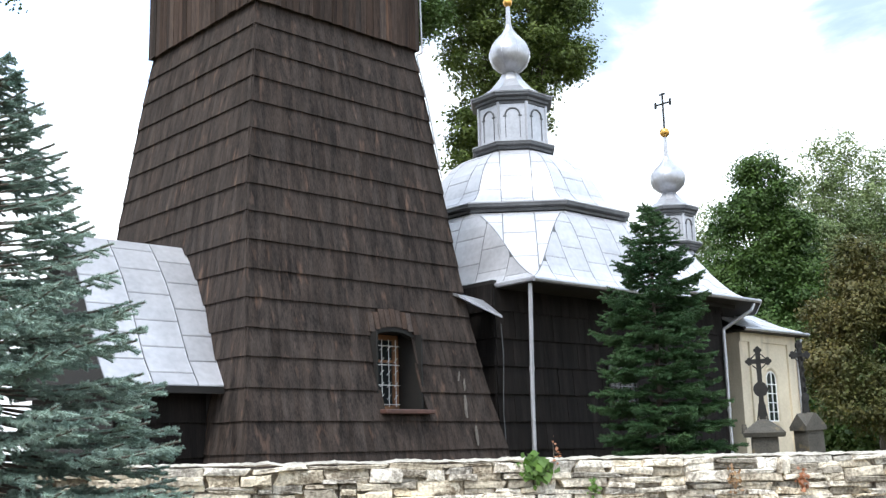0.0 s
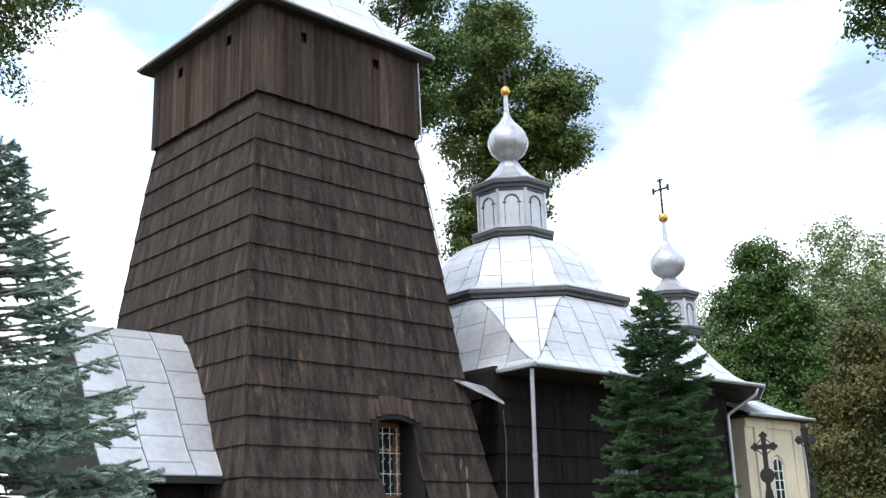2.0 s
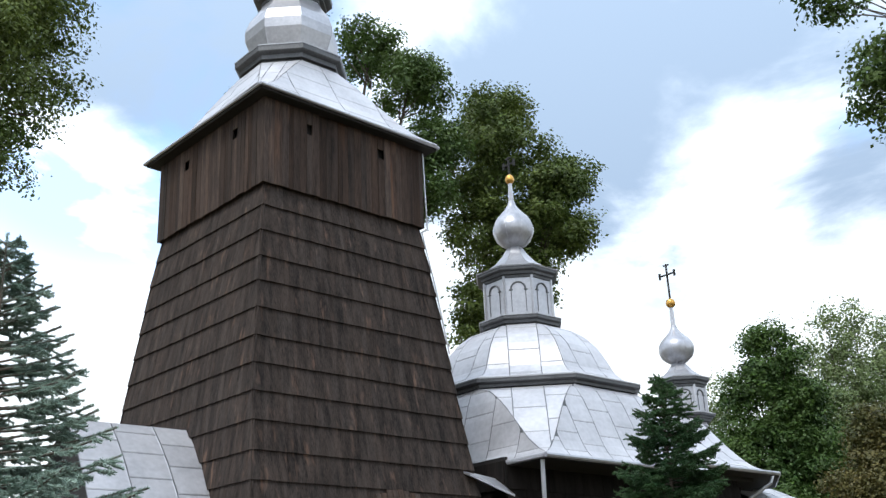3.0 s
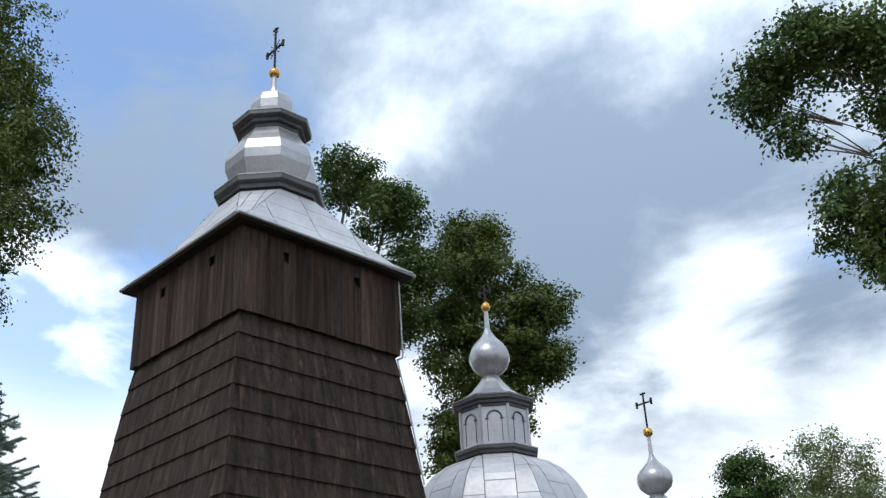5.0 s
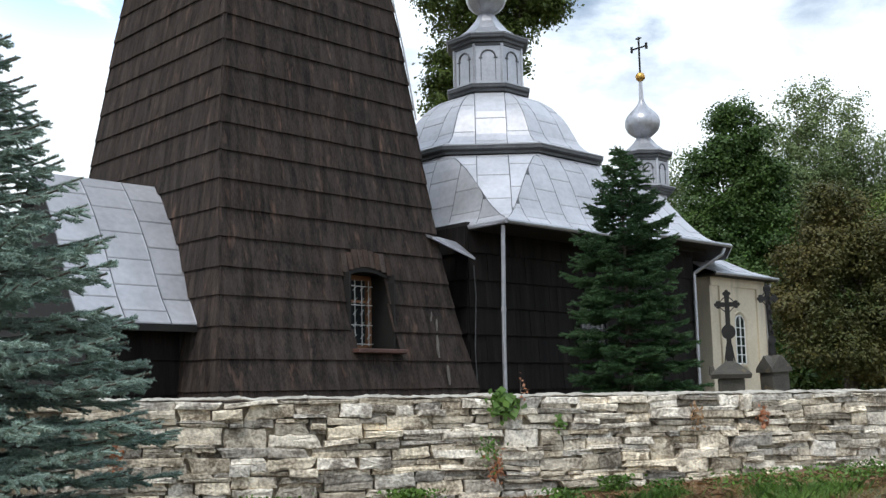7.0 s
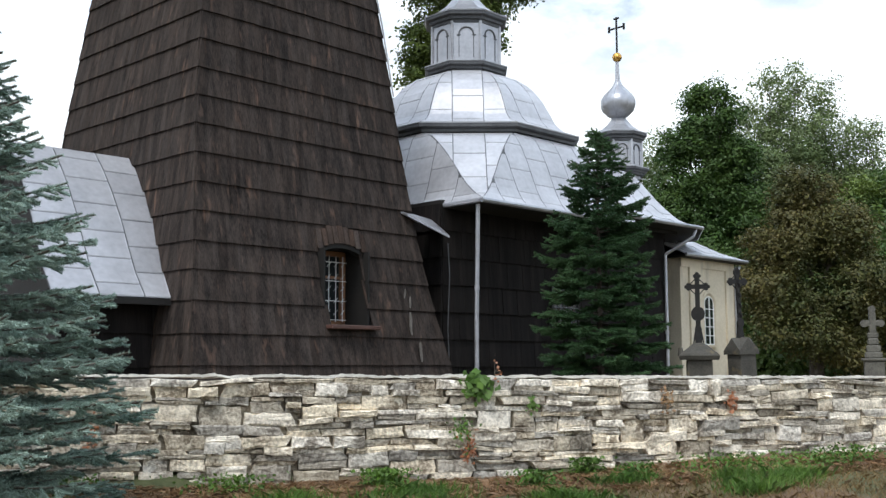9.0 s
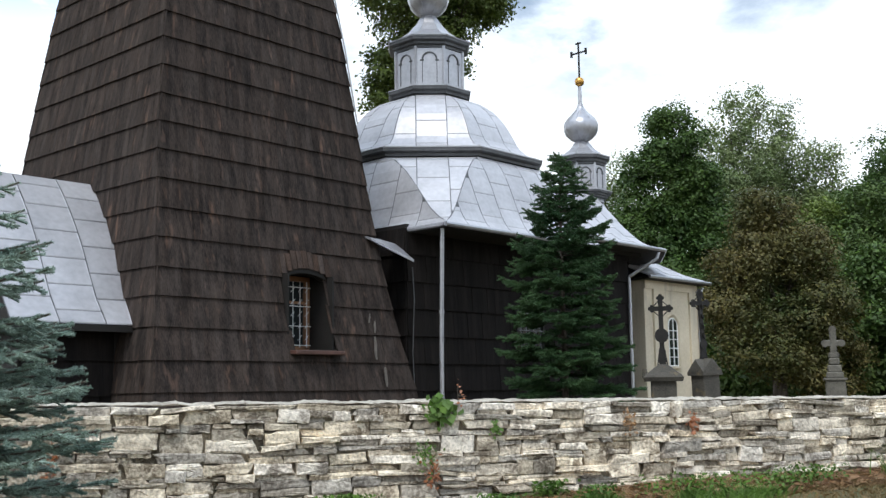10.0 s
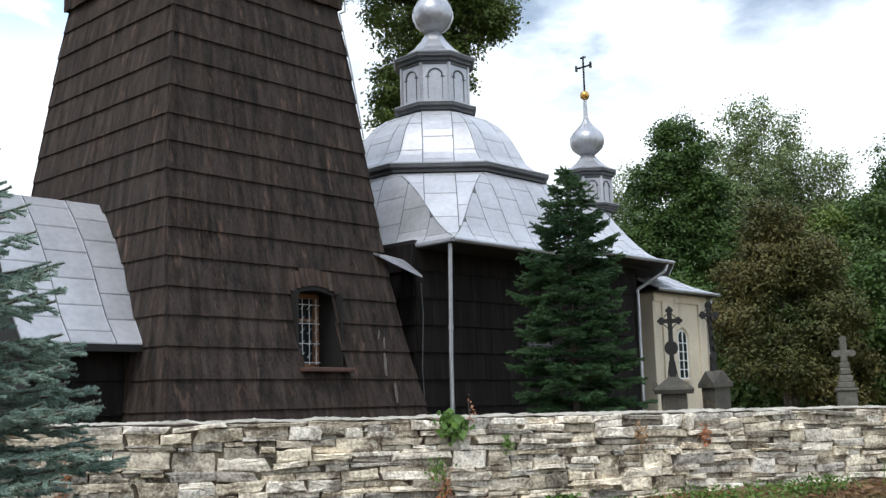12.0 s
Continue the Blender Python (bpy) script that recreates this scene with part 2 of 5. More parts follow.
FRAME = material("brown_window_frame", (0.16, 0.075, 0.035), (0.28, 0.13, 0.06), 0.55, scale=4, fine=30, bump=0.1)
SILL = material("dark_brown_board", (0.045, 0.022, 0.017), (0.11, 0.052, 0.04), 0.6, scale=4, fine=30, bump=0.2)
RUNS = material("pale_drips", (0.06, 0.052, 0.045), (0.17, 0.15, 0.13), 0.85, scale=6, fine=40, bump=0.2, stretch=(4, 4, 0.6))
WHITE = material("white_paint", (0.66, 0.66, 0.64), (0.8, 0.8, 0.78), 0.5, scale=5, fine=30, bump=0.05)
LEAF_LIME = leaf_material("lime_leaves", (0.048, 0.082, 0.02), (0.15, 0.19, 0.05))
LEAF_ASH = leaf_material("ash_leaves", (0.04, 0.08, 0.022), (0.13, 0.19, 0.058))
LEAF_DARK = leaf_material("maple_leaves", (0.026, 0.062, 0.016), (0.092, 0.152, 0.038))
LEAF_PALE = leaf_material("willow_leaves", (0.095, 0.14, 0.055), (0.235, 0.29, 0.125))
LEAF_BROWN = leaf_material("turning_leaves", (0.042, 0.066, 0.02), (0.145, 0.115, 0.04))
LEAF_LIMEY = leaf_material("yellow_green_leaves", (0.085, 0.13, 0.03), (0.19, 0.25, 0.06))
LEAF_WEED = leaf_material("weed_leaves", (0.04, 0.1, 0.018), (0.13, 0.22, 0.045))
LEAF_VERGE = leaf_material("verge_blades", (0.09, 0.08, 0.03), (0.28, 0.18, 0.09))
LEAF_DRY = leaf_material("dry_grass_blades", (0.2, 0.105, 0.06), (0.4, 0.26, 0.14))
LEAF_RED = leaf_material("dead_leaves", (0.25, 0.10, 0.05), (0.42, 0.18, 0.09))
NEEDLE_BLUE = leaf_material("blue_spruce_needles", (0.12, 0.195, 0.16), (0.41, 0.51, 0.44), through=0.12)
NEEDLE_DARK = leaf_material("green_spruce_needles", (0.022, 0.058, 0.024), (0.085, 0.16, 0.065), through=0.08)


def glass_material():
    m = bpy.data.materials.new("window_glass")
    m.use_nodes = True
    bs = m.node_tree.nodes["Principled BSDF"]
    bs.inputs["Base Color"].default_value = (0.02, 0.024, 0.026, 1)
    bs.inputs["Roughness"].default_value, bs.inputs["Specular IOR Level"].default_value = 0.06, 0.7
    return m


GLASS = glass_material()


# ---- helpers for building ----
def part(name, bm, mat, parent, label=""):
    """One mesh object under a thing or a part."""
    me = bpy.data.meshes.new(name)
    if isinstance(bm, bmesh.types.BMesh):
        bmesh.ops.recalc_face_normals(bm, faces=bm.faces)
        bm.to_mesh(me)
        bm.free()
    else:
        me.from_pydata([tuple(p) for p in bm[0]], [], bm[1])
    me.materials.append(mat)
    ob = new(name, me)
    if parent is not None:
        ob.parent = parent
    if label:
        ob["label"] = label
    return ob


def box(bm, x0, x1, y0, y1, z0, z1, m=None, bevel=0.0):
    vs = [bm.verts.new((x, y, z)) for x in (x0, x1) for y in (y0, y1) for z in (z0, z1)]
    fs = [bm.faces.new([vs[i] for i in q]) for q in ((0, 1, 3, 2), (4, 6, 7, 5), (0, 4, 5, 1), (2, 3, 7, 6), (0, 2, 6, 4), (1, 5, 7, 3))]
    if bevel:
        es = list({e for f in fs for e in f.edges})
        r = bmesh.ops.bevel(bm, geom=es, offset=bevel, segments=1, affect="EDGES")
        vs = list({v for f in r["faces"] for v in f.verts} | {v for v in vs if v.is_valid})
    if m is not None:
        for v in vs:
            v.co = m @ v.co
    return bm


def boxes(*args, bevel=0.0):
    bm = bmesh.new()
    for a in args:
        box(bm, *a, bevel=bevel)
    return bm


def lathe(prof, sides, cx=0.0, cy=0.0, turn=22.5, caps=True, smooth=False):
    """Rings of radius r at height z; sides 8 gives the octagonal forms."""
    bm = bmesh.new()
    rings = []
    for r, z in prof:
        rings.append([bm.verts.new((cx + r * math.cos(radians(turn) + 2 * math.pi * k / sides), cy + r * math.sin(radians(turn) + 2 * math.pi * k / sides), z)) for k in range(sides)])
    for a, b in zip(rings, rings[1:]):
        for k in range(sides):
            f = bm.faces.new((a[k], a[(k + 1) % sides], b[(k + 1) % sides], b[k]))
            f.smooth = smooth
    if caps:
        bm.faces.new(rings[0][::-1]); bm.faces.new(rings[-1])
    return bm


def rod(bm, a, b, r, sides=8, r2=None):
    a, b = Vector(a), Vector(b)
    q = (b - a).to_track_quat("Z", "Y").to_matrix()
    r2 = r if r2 is None else r2
    lo = [bm.verts.new(a + q @ Vector((r * math.cos(2 * math.pi * k / sides), r * math.sin(2 * math.pi * k / sides), 0))) for k in range(sides)]
    hi = [bm.verts.new(b + q @ Vector((r2 * math.cos(2 * math.pi * k / sides), r2 * math.sin(2 * math.pi * k / sides), 0))) for k in range(sides)]
    for k in range(sides):
        bm.faces.new((lo[k], lo[(k + 1) % sides], hi[(k + 1) % sides], hi[k]))
    bm.faces.new(lo[::-1]); bm.faces.new(hi)
    return bm


def thing(name, m, label, category, group="", kind=""):
    ob = new(name)
    ob.matrix_basis = m
    return tagged(ob, label, category, group, kind)


def interp(pts, z):
    return float(np.interp(z, [p[0] for p in pts], [p[1] for p in pts]))


# ---- ground ----
WALL_O, WALL_D = Vector((-0.6, 11.7, 0)), Vector((0.97, 0.242, 0)).normalized()
WALL_N = Vector((-WALL_D.y, WALL_D.x, 0))     # away from the camera


def step(a, b, x):
    t = min(max((x - a) / (b - a), 0), 1)
    return t * t * (3 - 2 * t)


def wall_base(s):
    return 0.33 + 0.16 * step(1.5, 6.5, s) + 0.5 * step(7.6, 10.8, s) + 0.12 * step(-1, -4, s)


def ground_z(x, y):
    p = Vector((x, y, 0)) - WALL_O
    s, q = p.dot(WALL_D), p.dot(WALL_N)
    near = wall_base(s) + 0.032 * min(q, 0) * (1 if q > -14 else 14 / max(-q, 14))
    z = near + (0.72 - near) * step(0.1, 0.4, q)
    r = math.hypot(x, y)
    if y > 0 and r > 48:
        z += (r - 48) * 0.10 * step(5, 30, math.degrees(math.atan2(x, y))) * step(400, 150, r)
    return z + 0.03 * noise.noise((x * 0.7, y * 0.7, 0))


def build_ground():
    def graded(n, reach):
        k = np.linspace(-1, 1, n)
        return np.sinh(k * 5.2) / np.sinh(5.2) * reach
    xs, ys = graded(181, 900), graded(181, 900) + 11.0
    vs = [(x, y, ground_z(x, y)) for y in ys for x in xs]
    n = len(xs)
    fs = [(j * n + i, j * n + i + 1, (j + 1) * n + i + 1, (j + 1) * n + i) for j in range(n - 1) for i in range(n - 1)]
    ob = part("ground", (vs, fs), SOIL, None)
    for p in ob.data.polygons:
        p.use_smooth = True
    tagged(ob, "uneven ground with dry brown soil and green grass", "ground", kind="structure")


build_ground()

# ---- church ----
CHURCH = Matrix.Translation((-3.45, 22.05, 0)) @ Matrix.Rotation(radians(42), 4, "Z")
church = thing("church", CHURCH, "old wooden church with dark weatherboards and silver sheet-metal domes", "church")
TOWER_H = [(0.3, 3.55), (1.6, 3.28), (3.0, 2.98), (4.6, 2.72), (6.56, 2.48), (8.24, 2.29), (9.28, 2.17), (10.45, 2.01)]
COURSES = [0.5, 1.07, 1.64, 2.19, 2.76, 3.31, 3.82, 4.37, 4.9, 5.45, 5.99, 6.53, 7.06, 7.63, 8.19, 8.71, 9.28, 9.85, 10.37, 10.5]
TURN = Matrix.Rotation(radians(1.5), 4, "Z")
# the deep window niche of the tower, in the frame of its south face
NX0, NX1, NZ0, NZ1 = 0.08, 1.18, 2.42, 3.92


def tower_h(z):
    return interp(TOWER_H, z)


def board_strip(edges, spans_at, place):
    """Upright boards side by side, each with its face, lower end and both edges; one list of boards."""
    made = []
    for (a, b), spans in zip(edges, spans_at):
        for lo, hi, o0, o1 in spans:
            e = b - 0.005 * (b - a)
            skew = 0.003 * math.sin(a * 91.0 + lo * 7.0)
            vs = [place(a, lo + skew, o0), place(e, lo - skew, o0), place(e, hi, o1), place(a, hi, o1),
                  place(a, lo + skew, o0 - 0.03), place(e, lo - skew, o0 - 0.03), place(e, hi, o1 - 0.02), place(a, hi, o1 - 0.02)]
            made.append((vs, [(0, 1, 2, 3), (4, 5, 1, 0), (4, 0, 3, 7), (1, 5, 6, 2)]))
    return made


def joined(made):
    vs, fs = [], []
    for v, f in made:
        n = len(vs)
        vs += v
        fs += [tuple(n + i for i in q) for q in f]
    return vs, fs


WEST = [(0.3, 0.875), (1.6, 0.90), (3.0, 0.933), (4.6, 0.965), (6.56, 1.0)]     # the west face is steeper at its foot


def west(p):
    if p.x < 0:
        p.x *= interp(WEST, p.z)
    return TURN @ p


def boards_course(side, z0, z1, rng):
    """One course of short upright boards on one face (0 south, 1 east, 2 north, 3 west)."""
    turn = Matrix.Rotation(radians(90 * side), 4, "Z")
    edges, spans_at = [], []
    a = -1.0
    while a < 1.0:
        b = min(a + rng.uniform(0.10, 0.2) / tower_h(z0), 1.0)
        if 1.0 - b < 0.02:
            b = 1.0
        lo, hi = z0 - rng.uniform(0.0, 0.010), z1 + 0.02
        out = rng.uniform(0, 0.005)
        o0, o1 = 0.056 + out, 0.016 + out
        xm = (a + b) / 2 * tower_h((z0 + z1) / 2)
        spans = [(lo, hi, o0, o1)]
        if side == 0 and NX0 < xm < NX1 and hi > NZ0 and lo < NZ1:
            arch = NZ1 + 0.06 - 0.25 * abs((xm - (NX0 + NX1) / 2)) ** 2
            spans = [(lo, min(hi, NZ0), o0, o1)] if lo < NZ0 - 0.03 else []
            if hi > arch + 0.03:
                spans.append((max(lo, arch), hi, o0, o1))
        edges.append((a, b)); spans_at.append(spans)
        a = b

    def place(e, z, o):
        h = tower_h(z)
        return west(turn @ Vector((e * (h + 0.05), -(h + o), z)))
    return board_strip(edges, spans_at, place)


def build_tower():
    rng = random.Random(4)
    tower = part("tower", lathe_square(), SHADE_TIMBER, church, "battered timber bell tower clad in dark boards")
    rest = []
    for side in range(4):
        for z0, z1 in zip(COURSES, COURSES[1:]):
            made = boards_course(side, z0, z1, rng)
            if side == 0 and 1.6 < z0 < 4.5:
                for b in made:
                    part("board", b, WOOD, tower)
            else:
                rest += made
    part("weatherboards", joined(rest), WOOD, tower)["kind"] = "stuff"
    # bell chamber of upright planks
    chamber = part("bell_chamber", boxes((-2.03, 2.03, -2.03, 2.03, 10.47, 12.33)), SHADE_TIMBER, church, "overhanging bell chamber of upright brown planks")
    chamber.matrix_basis = TURN
    for side in range(4):
        a = -2.14
        turn = Matrix.Rotation(radians(90 * side), 4, "Z")
        while a < 2.13:
            w = rng.uniform(0.11, 0.2)
            b = min(a + w, 2.14)
            lo = 10.36 - rng.uniform(0, 0.03)
            y0 = -2.14 - rng.uniform(0, 0.012)
            top = 12.3
            slot = side in (0, 3) and any(abs((a + b) / 2 - c) < 0.085 for c in (-1.0, 1.0))
            bm = boxes((a, b - 0.006, y0, y0 + 0.03, lo, 11.7 if slot else top))
            if slot:
                box(bm, a, b - 0.006, y0, y0 + 0.03, 11.93, top)
            for v in bm.verts:
                v.co = turn @ v.co
            part("plank", bm, PLANK, chamber)
            a = b
    # window niche: its near-black lining puts the recess's shade into the colour
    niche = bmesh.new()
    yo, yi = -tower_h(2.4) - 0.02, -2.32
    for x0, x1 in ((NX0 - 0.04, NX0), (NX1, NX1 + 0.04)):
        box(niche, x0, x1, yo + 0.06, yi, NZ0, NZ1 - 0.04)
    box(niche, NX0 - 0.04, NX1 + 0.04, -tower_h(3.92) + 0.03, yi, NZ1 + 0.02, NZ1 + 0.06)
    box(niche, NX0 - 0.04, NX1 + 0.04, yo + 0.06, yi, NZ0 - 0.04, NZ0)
    for k in range(24):
        # arched head board
        p, q = (NX0 + (NX1 - NX0) * k / 24, NX0 + (NX1 - NX0) * (k + 1) / 24)
        mid = (p + q) / 2 - (NX0 + NX1) / 2
        zz = NZ1 + 0.07 - 0.42 * mid * mid
        box(niche, p, q, -tower_h(3.95) - 0.07, -tower_h(3.95) + 0.12, zz - 0.06, zz + 0.03)
    for k in range(9):
        x = NX0 - 0.08 + (NX1 - NX0 + 0.16) * k / 9
        mid = x + 0.07 - (NX0 + NX1) / 2
        zb = NZ1 + 0.10 - 0.42 * mid * mid
        zt = zb + 0.34 + rng.uniform(0, 0.05)
        bm = boxes((x, x + 0.128, -tower_h(zb) - 0.105 - rng.uniform(0, 0.01), -tower_h(zb) - 0.02, zb, zt))
        for v in bm.verts:
            if v.co.z > zb + 0.1:
                v.co.y += tower_h(zb) - tower_h(zt) + 0.03
            v.co = TURN @ v.co
        part("hood_board", bm, PLANK, tower)
    nb = part("window_niche", niche, SHADE_TIMBER, tower)
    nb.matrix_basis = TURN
    win = part("window", boxes((NX0, NX1, yi, yi + 0.05, NZ0, NZ1 + 0.02)), GLASS, church, "small barred tower window with a brown frame")
    win.matrix_basis = TURN
    fr = boxes((NX0, NX0 + 0.12, yi - 0.06, yi, NZ0, NZ1), (NX1 - 0.12, NX1, yi - 0.06, yi, NZ0, NZ1), (NX0, NX1, yi - 0.06, yi, NZ0, NZ0 + 0.1),
               (NX0, NX1, yi - 0.06, yi, NZ1 - 0.1, NZ1), (NX0 + 0.47, NX0 + 0.53, yi - 0.05, yi, NZ0, NZ1), (NX0, NX1, yi - 0.05, yi, NZ0 + 0.95, NZ0 + 1.0))
    part("frame", fr, FRAME, win)
    gr = bmesh.new()
    yg = yi - 0.09
    for k in range(6):
        x = NX0 + 0.1 + k * 0.18
        rod(gr, (x, yg, NZ0 + 0.08), (x, yg, NZ1 - 0.1), 0.008, 6)
        for j in range(5):
            zz = NZ0 + 0.22 + j * 0.24
            rod(gr, (x - 0.05, yg, zz), (x + 0.05, yg, zz + 0.1), 0.006, 5)
    for zz in (NZ0 + 0.12, NZ0 + 0.5, NZ0 + 0.9, NZ1 - 0.22):
        rod(gr, (NX0, yg, zz), (NX1, yg, zz), 0.009, 6)
    part("grille", gr, WHITE, win, "pale iron window grille")
    sill = boxes((NX0 - 0.05, NX1 + 0.1, -tower_h(2.4) - 0.24, yi, NZ0 - 0.10, NZ0 - 0.02), bevel=0.012)
    part("sill", sill, SILL, win, "sloping brown sill board")


def lathe_square():
    bm = bmesh.new()
    rings = []
    for z, h in TOWER_H:
        h -= 0.05
        rings.append([bm.verts.new(west(Vector((x * h, y * h, z)))) for x, y in ((-1, -1), (1, -1), (1, 1), (-1, 1))])
    for a, b in zip(rings, rings[1:]):
        for k in range(4):
            za, zb = a[0].co.z, b[0].co.z
            if k == 0 and zb > NZ0 - 0.3 and za < NZ1:
                # the south face is left open round the niche
                ha, hb = tower_h(za) - 0.05, tower_h(zb) - 0.05
                for p0, p1 in ((-1.0, None), (None, 1.0)):
                    def pt(h, z, e):
                        return bm.verts.new(west(Vector((e, -h, z))))
                    x0a, x0b = (-ha, -hb) if p0 else (NX1 + 0.03,) * 2
                    x1a, x1b = (ha, hb) if p1 else (NX0 - 0.03,) * 2
                    bm.faces.new((pt(ha, za, x0a), pt(ha, za, x1a), pt(hb, zb, x1b), pt(hb, zb, x0b)))
                continue
            bm.faces.new((a[k], a[(k + 1) % 4], b[(k + 1) % 4], b[k]))
    bm.faces.new(rings[-1])
    return bm


build_tower()


def sheet_roof(name, lower, upper, prof, parent, columns, rows, label="", mat=None, sheet=True):
    """A roof face between a lower and an upper edge (two points each), bent by prof: rows of (run 0..1, rise 0..1).
    It is laid with separate sheets, whose upright seams stand a little proud."""
    l0, l1, u0, u1 = (Vector(p) for p in (*lower, *upper))
    runs, rises = zip(*prof)

    def at(s, t, lift=0.0):
        run, rise = float(np.interp(t, np.linspace(0, 1, len(runs)), runs)), float(np.interp(t, np.linspace(0, 1, len(rises)), rises))
        a, b = l0.lerp(l1, s), u0.lerp(u1, s)
        p = a.lerp(b, run)
        p.z = a.z + (b.z - a.z) * rise + lift
        return p
    nt = 12
    grid = [at(s, j / nt) for j in range(nt + 1) for s in (0, 0.25, 0.5, 0.75, 1)]
    faces = [(j * 5 + i, j * 5 + i + 1, (j + 1) * 5 + i + 1, (j + 1) * 5 + i) for j in range(nt) for i in range(4)]
    roof = part(name, (grid, faces), SEAM, parent, label)
    # seams run straight up the slope: cut at even steps along the longer edge
    d = (l1 - l0) if (l1 - l0).length > (u1 - u0).length else (u1 - u0)
    d = d.normalized()
    ends = [p.dot(d) for p in (l0, l1, u0, u1)]
    first, last = min(ends), max(ends)
    for c in range(columns):
        x0, x1 = first + (last - first) * c / columns, first + (last - first) * (c + 1) / columns
        cuts = [0.0] + [(r + (0.5 if c % 2 else 0.0)) / rows for r in range(0 if c % 2 else 1, rows)] + [1.0]
        for t0, t1 in zip(cuts, cuts[1:]):
            vs, fs = [], []
            k = 5
            lines = 0
            for j in range(k + 1):
                t = t0 + 0.0035 + (t1 - t0 - 0.007) * j / k
                a, b = at(0, t).dot(d), at(1, t).dot(d)
                lo, hi = max(a, x0), min(b, x1)
                if hi - lo < 0.03 or b - a < 0.04:
                    if lines:
                        break
                    continue
                g = 0.010
                lift = 0.022 - 0.010 * j / k
                cells = [(lo + g, lift + 0.008), (lo + 3 * g, lift), (hi - 3 * g, lift), (hi - g, lift + 0.008)]
                if hi - lo < 8 * g:
                    cells = [(lo + (hi - lo) * q, lift) for q in (0.1, 0.3, 0.7, 0.9)]
                vs += [at((x - a) / (b - a), t, h) for x, h in cells]
                lines += 1
            if lines < 2:
                continue
            for j in range(lines - 1):
                fs += [(j * 4 + i, j * 4 + i + 1, j * 4 + i + 5, j * 4 + i + 4) for i in range(3)]
            n = len(vs)
            vs += [v - Vector((0, 0, 0.02)) for v in vs[:4]]
            fs += [(n, n + 1, 1, 0), (n + 1, n + 2, 2, 1), (n + 2, n + 3, 3, 2)]
            part("roof_sheet", (vs, fs), mat or METAL, parent)
    return roof


BELL = [(0, 0), (0.12, 0.08), (0.24, 0.20), (0.36, 0.36), (0.50, 0.56), (0.66, 0.76), (0.83, 0.92), (1, 1)]
FLARE = [(0, 0), (0.16, 0.05), (0.32, 0.15), (0.46, 0.29), (0.60, 0.46), (0.74, 0.65), (0.87, 0.83), (1, 1)]


def octagon(cx, cy, r, z):
    return [Vector((cx + r * math.cos(radians(22.5 + 45 * k)), cy + r * math.sin(radians(22.5 + 45 * k)), z)) for k in range(8)]


def square_to_octagon(name, cx, cy, half, ze, r, zt, prof, parent, label, cols=5, rows=5, east=None, west_x=None):
    """Roof from a square eave up to an octagonal ledge: four wide faces and four corner faces that run to a point."""
    top = octagon(cx, cy, r, zt)
    sq = [Vector((cx + sx * half, cy + sy * half, ze)) for sx, sy in ((1, 1), (-1, 1), (-1, -1), (1, -1))]
    if east is not None:
        sq[0].x = sq[3].x = east
        sq[1].x = sq[2].x = west_x
    for k in range(4):
        # corner face k lies at 45 + 90 k degrees: between the top points 2k and 2k + 1
        a, b = top[2 * k], top[2 * k + 1]
        sheet_roof(name, (sq[k], sq[k]), (a, b), prof, parent, 3, rows, label)
        c, d = top[2 * k + 1], top[(2 * k + 2) % 8]
        sheet_roof(name, (sq[k], sq[(k + 1) % 4]), (c, d), prof, parent, cols, rows, label)


def eave_edge(pts, z0, z1, parent, closed=True, wide=0.1):
    """Soffit boards and gutter lip along an eave."""
    bm = bmesh.new()
    n = len(pts)
    for k in range(n if closed else n - 1):
        rod(bm, pts[k], pts[(k + 1) % n], 0.055, 8)
    part("gutter", bm, METAL_B, parent, "silver half-round gutter")


def orthodox_cross(cx, cy, z0, z1, bar_z, half, parent, ornate=False):
    bm = bmesh.new()
    box(bm, cx - 0.022, cx + 0.022, cy - 0.022, cy + 0.022, z0, z1)
    box(bm, cx - 0.021, cx + 0.021, cy - half, cy + half, bar_z - 0.022, bar_z + 0.022)
    for y, z in ((0, z1), (-half, bar_z), (half, bar_z)):
        box(bm, cx - 0.025, cx + 0.025, cy + y - (0.10 if y == 0 else 0.03), cy + y + (0.10 if y == 0 else 0.03), z - (0.06 if y == 0 else 0.10), z - (0.02 if y == 0 else -0.10))
    if ornate:
        for sy in (-1, 1):
            for sz in (-1, 1):
                rod(bm, (cx, cy, bar_z + sz * 0.02), (cx, cy + sy * 0.2, bar_z + sz * 0.2), 0.012, 5)
        for k in range(-2, 3):
            rod(bm, (cx, cy + k * half / 2, bar_z - 0.09), (cx, cy + k * half / 2, bar_z + 0.09), 0.012, 5)
        for k in (-1, 1):
            rod(bm, (cx, cy, z1 - 0.25), (cx, cy + k * 0.12, z1 - 0.12), 0.012, 5)
    return part("cross", bm, IRON, parent, "dark wrought-iron cross")


def seams_on(prof, sides, cx, cy, parent, lift=0.002, r=0.008):
    """Thin upright seams on the arrises of an octagonal dome or onion."""
    for k in range(sides):
        a = radians(22.5) + 2 * math.pi * k / sides
        bm = bmesh.new()
        pts = [Vector((cx + (q + lift) * math.cos(a), cy + (q + lift) * math.sin(a), z)) for q, z in prof]
        for p, q in zip(pts, pts[1:]):
            rod(bm, p, q, r, 5)
        part("seam", bm, METAL_B, parent)


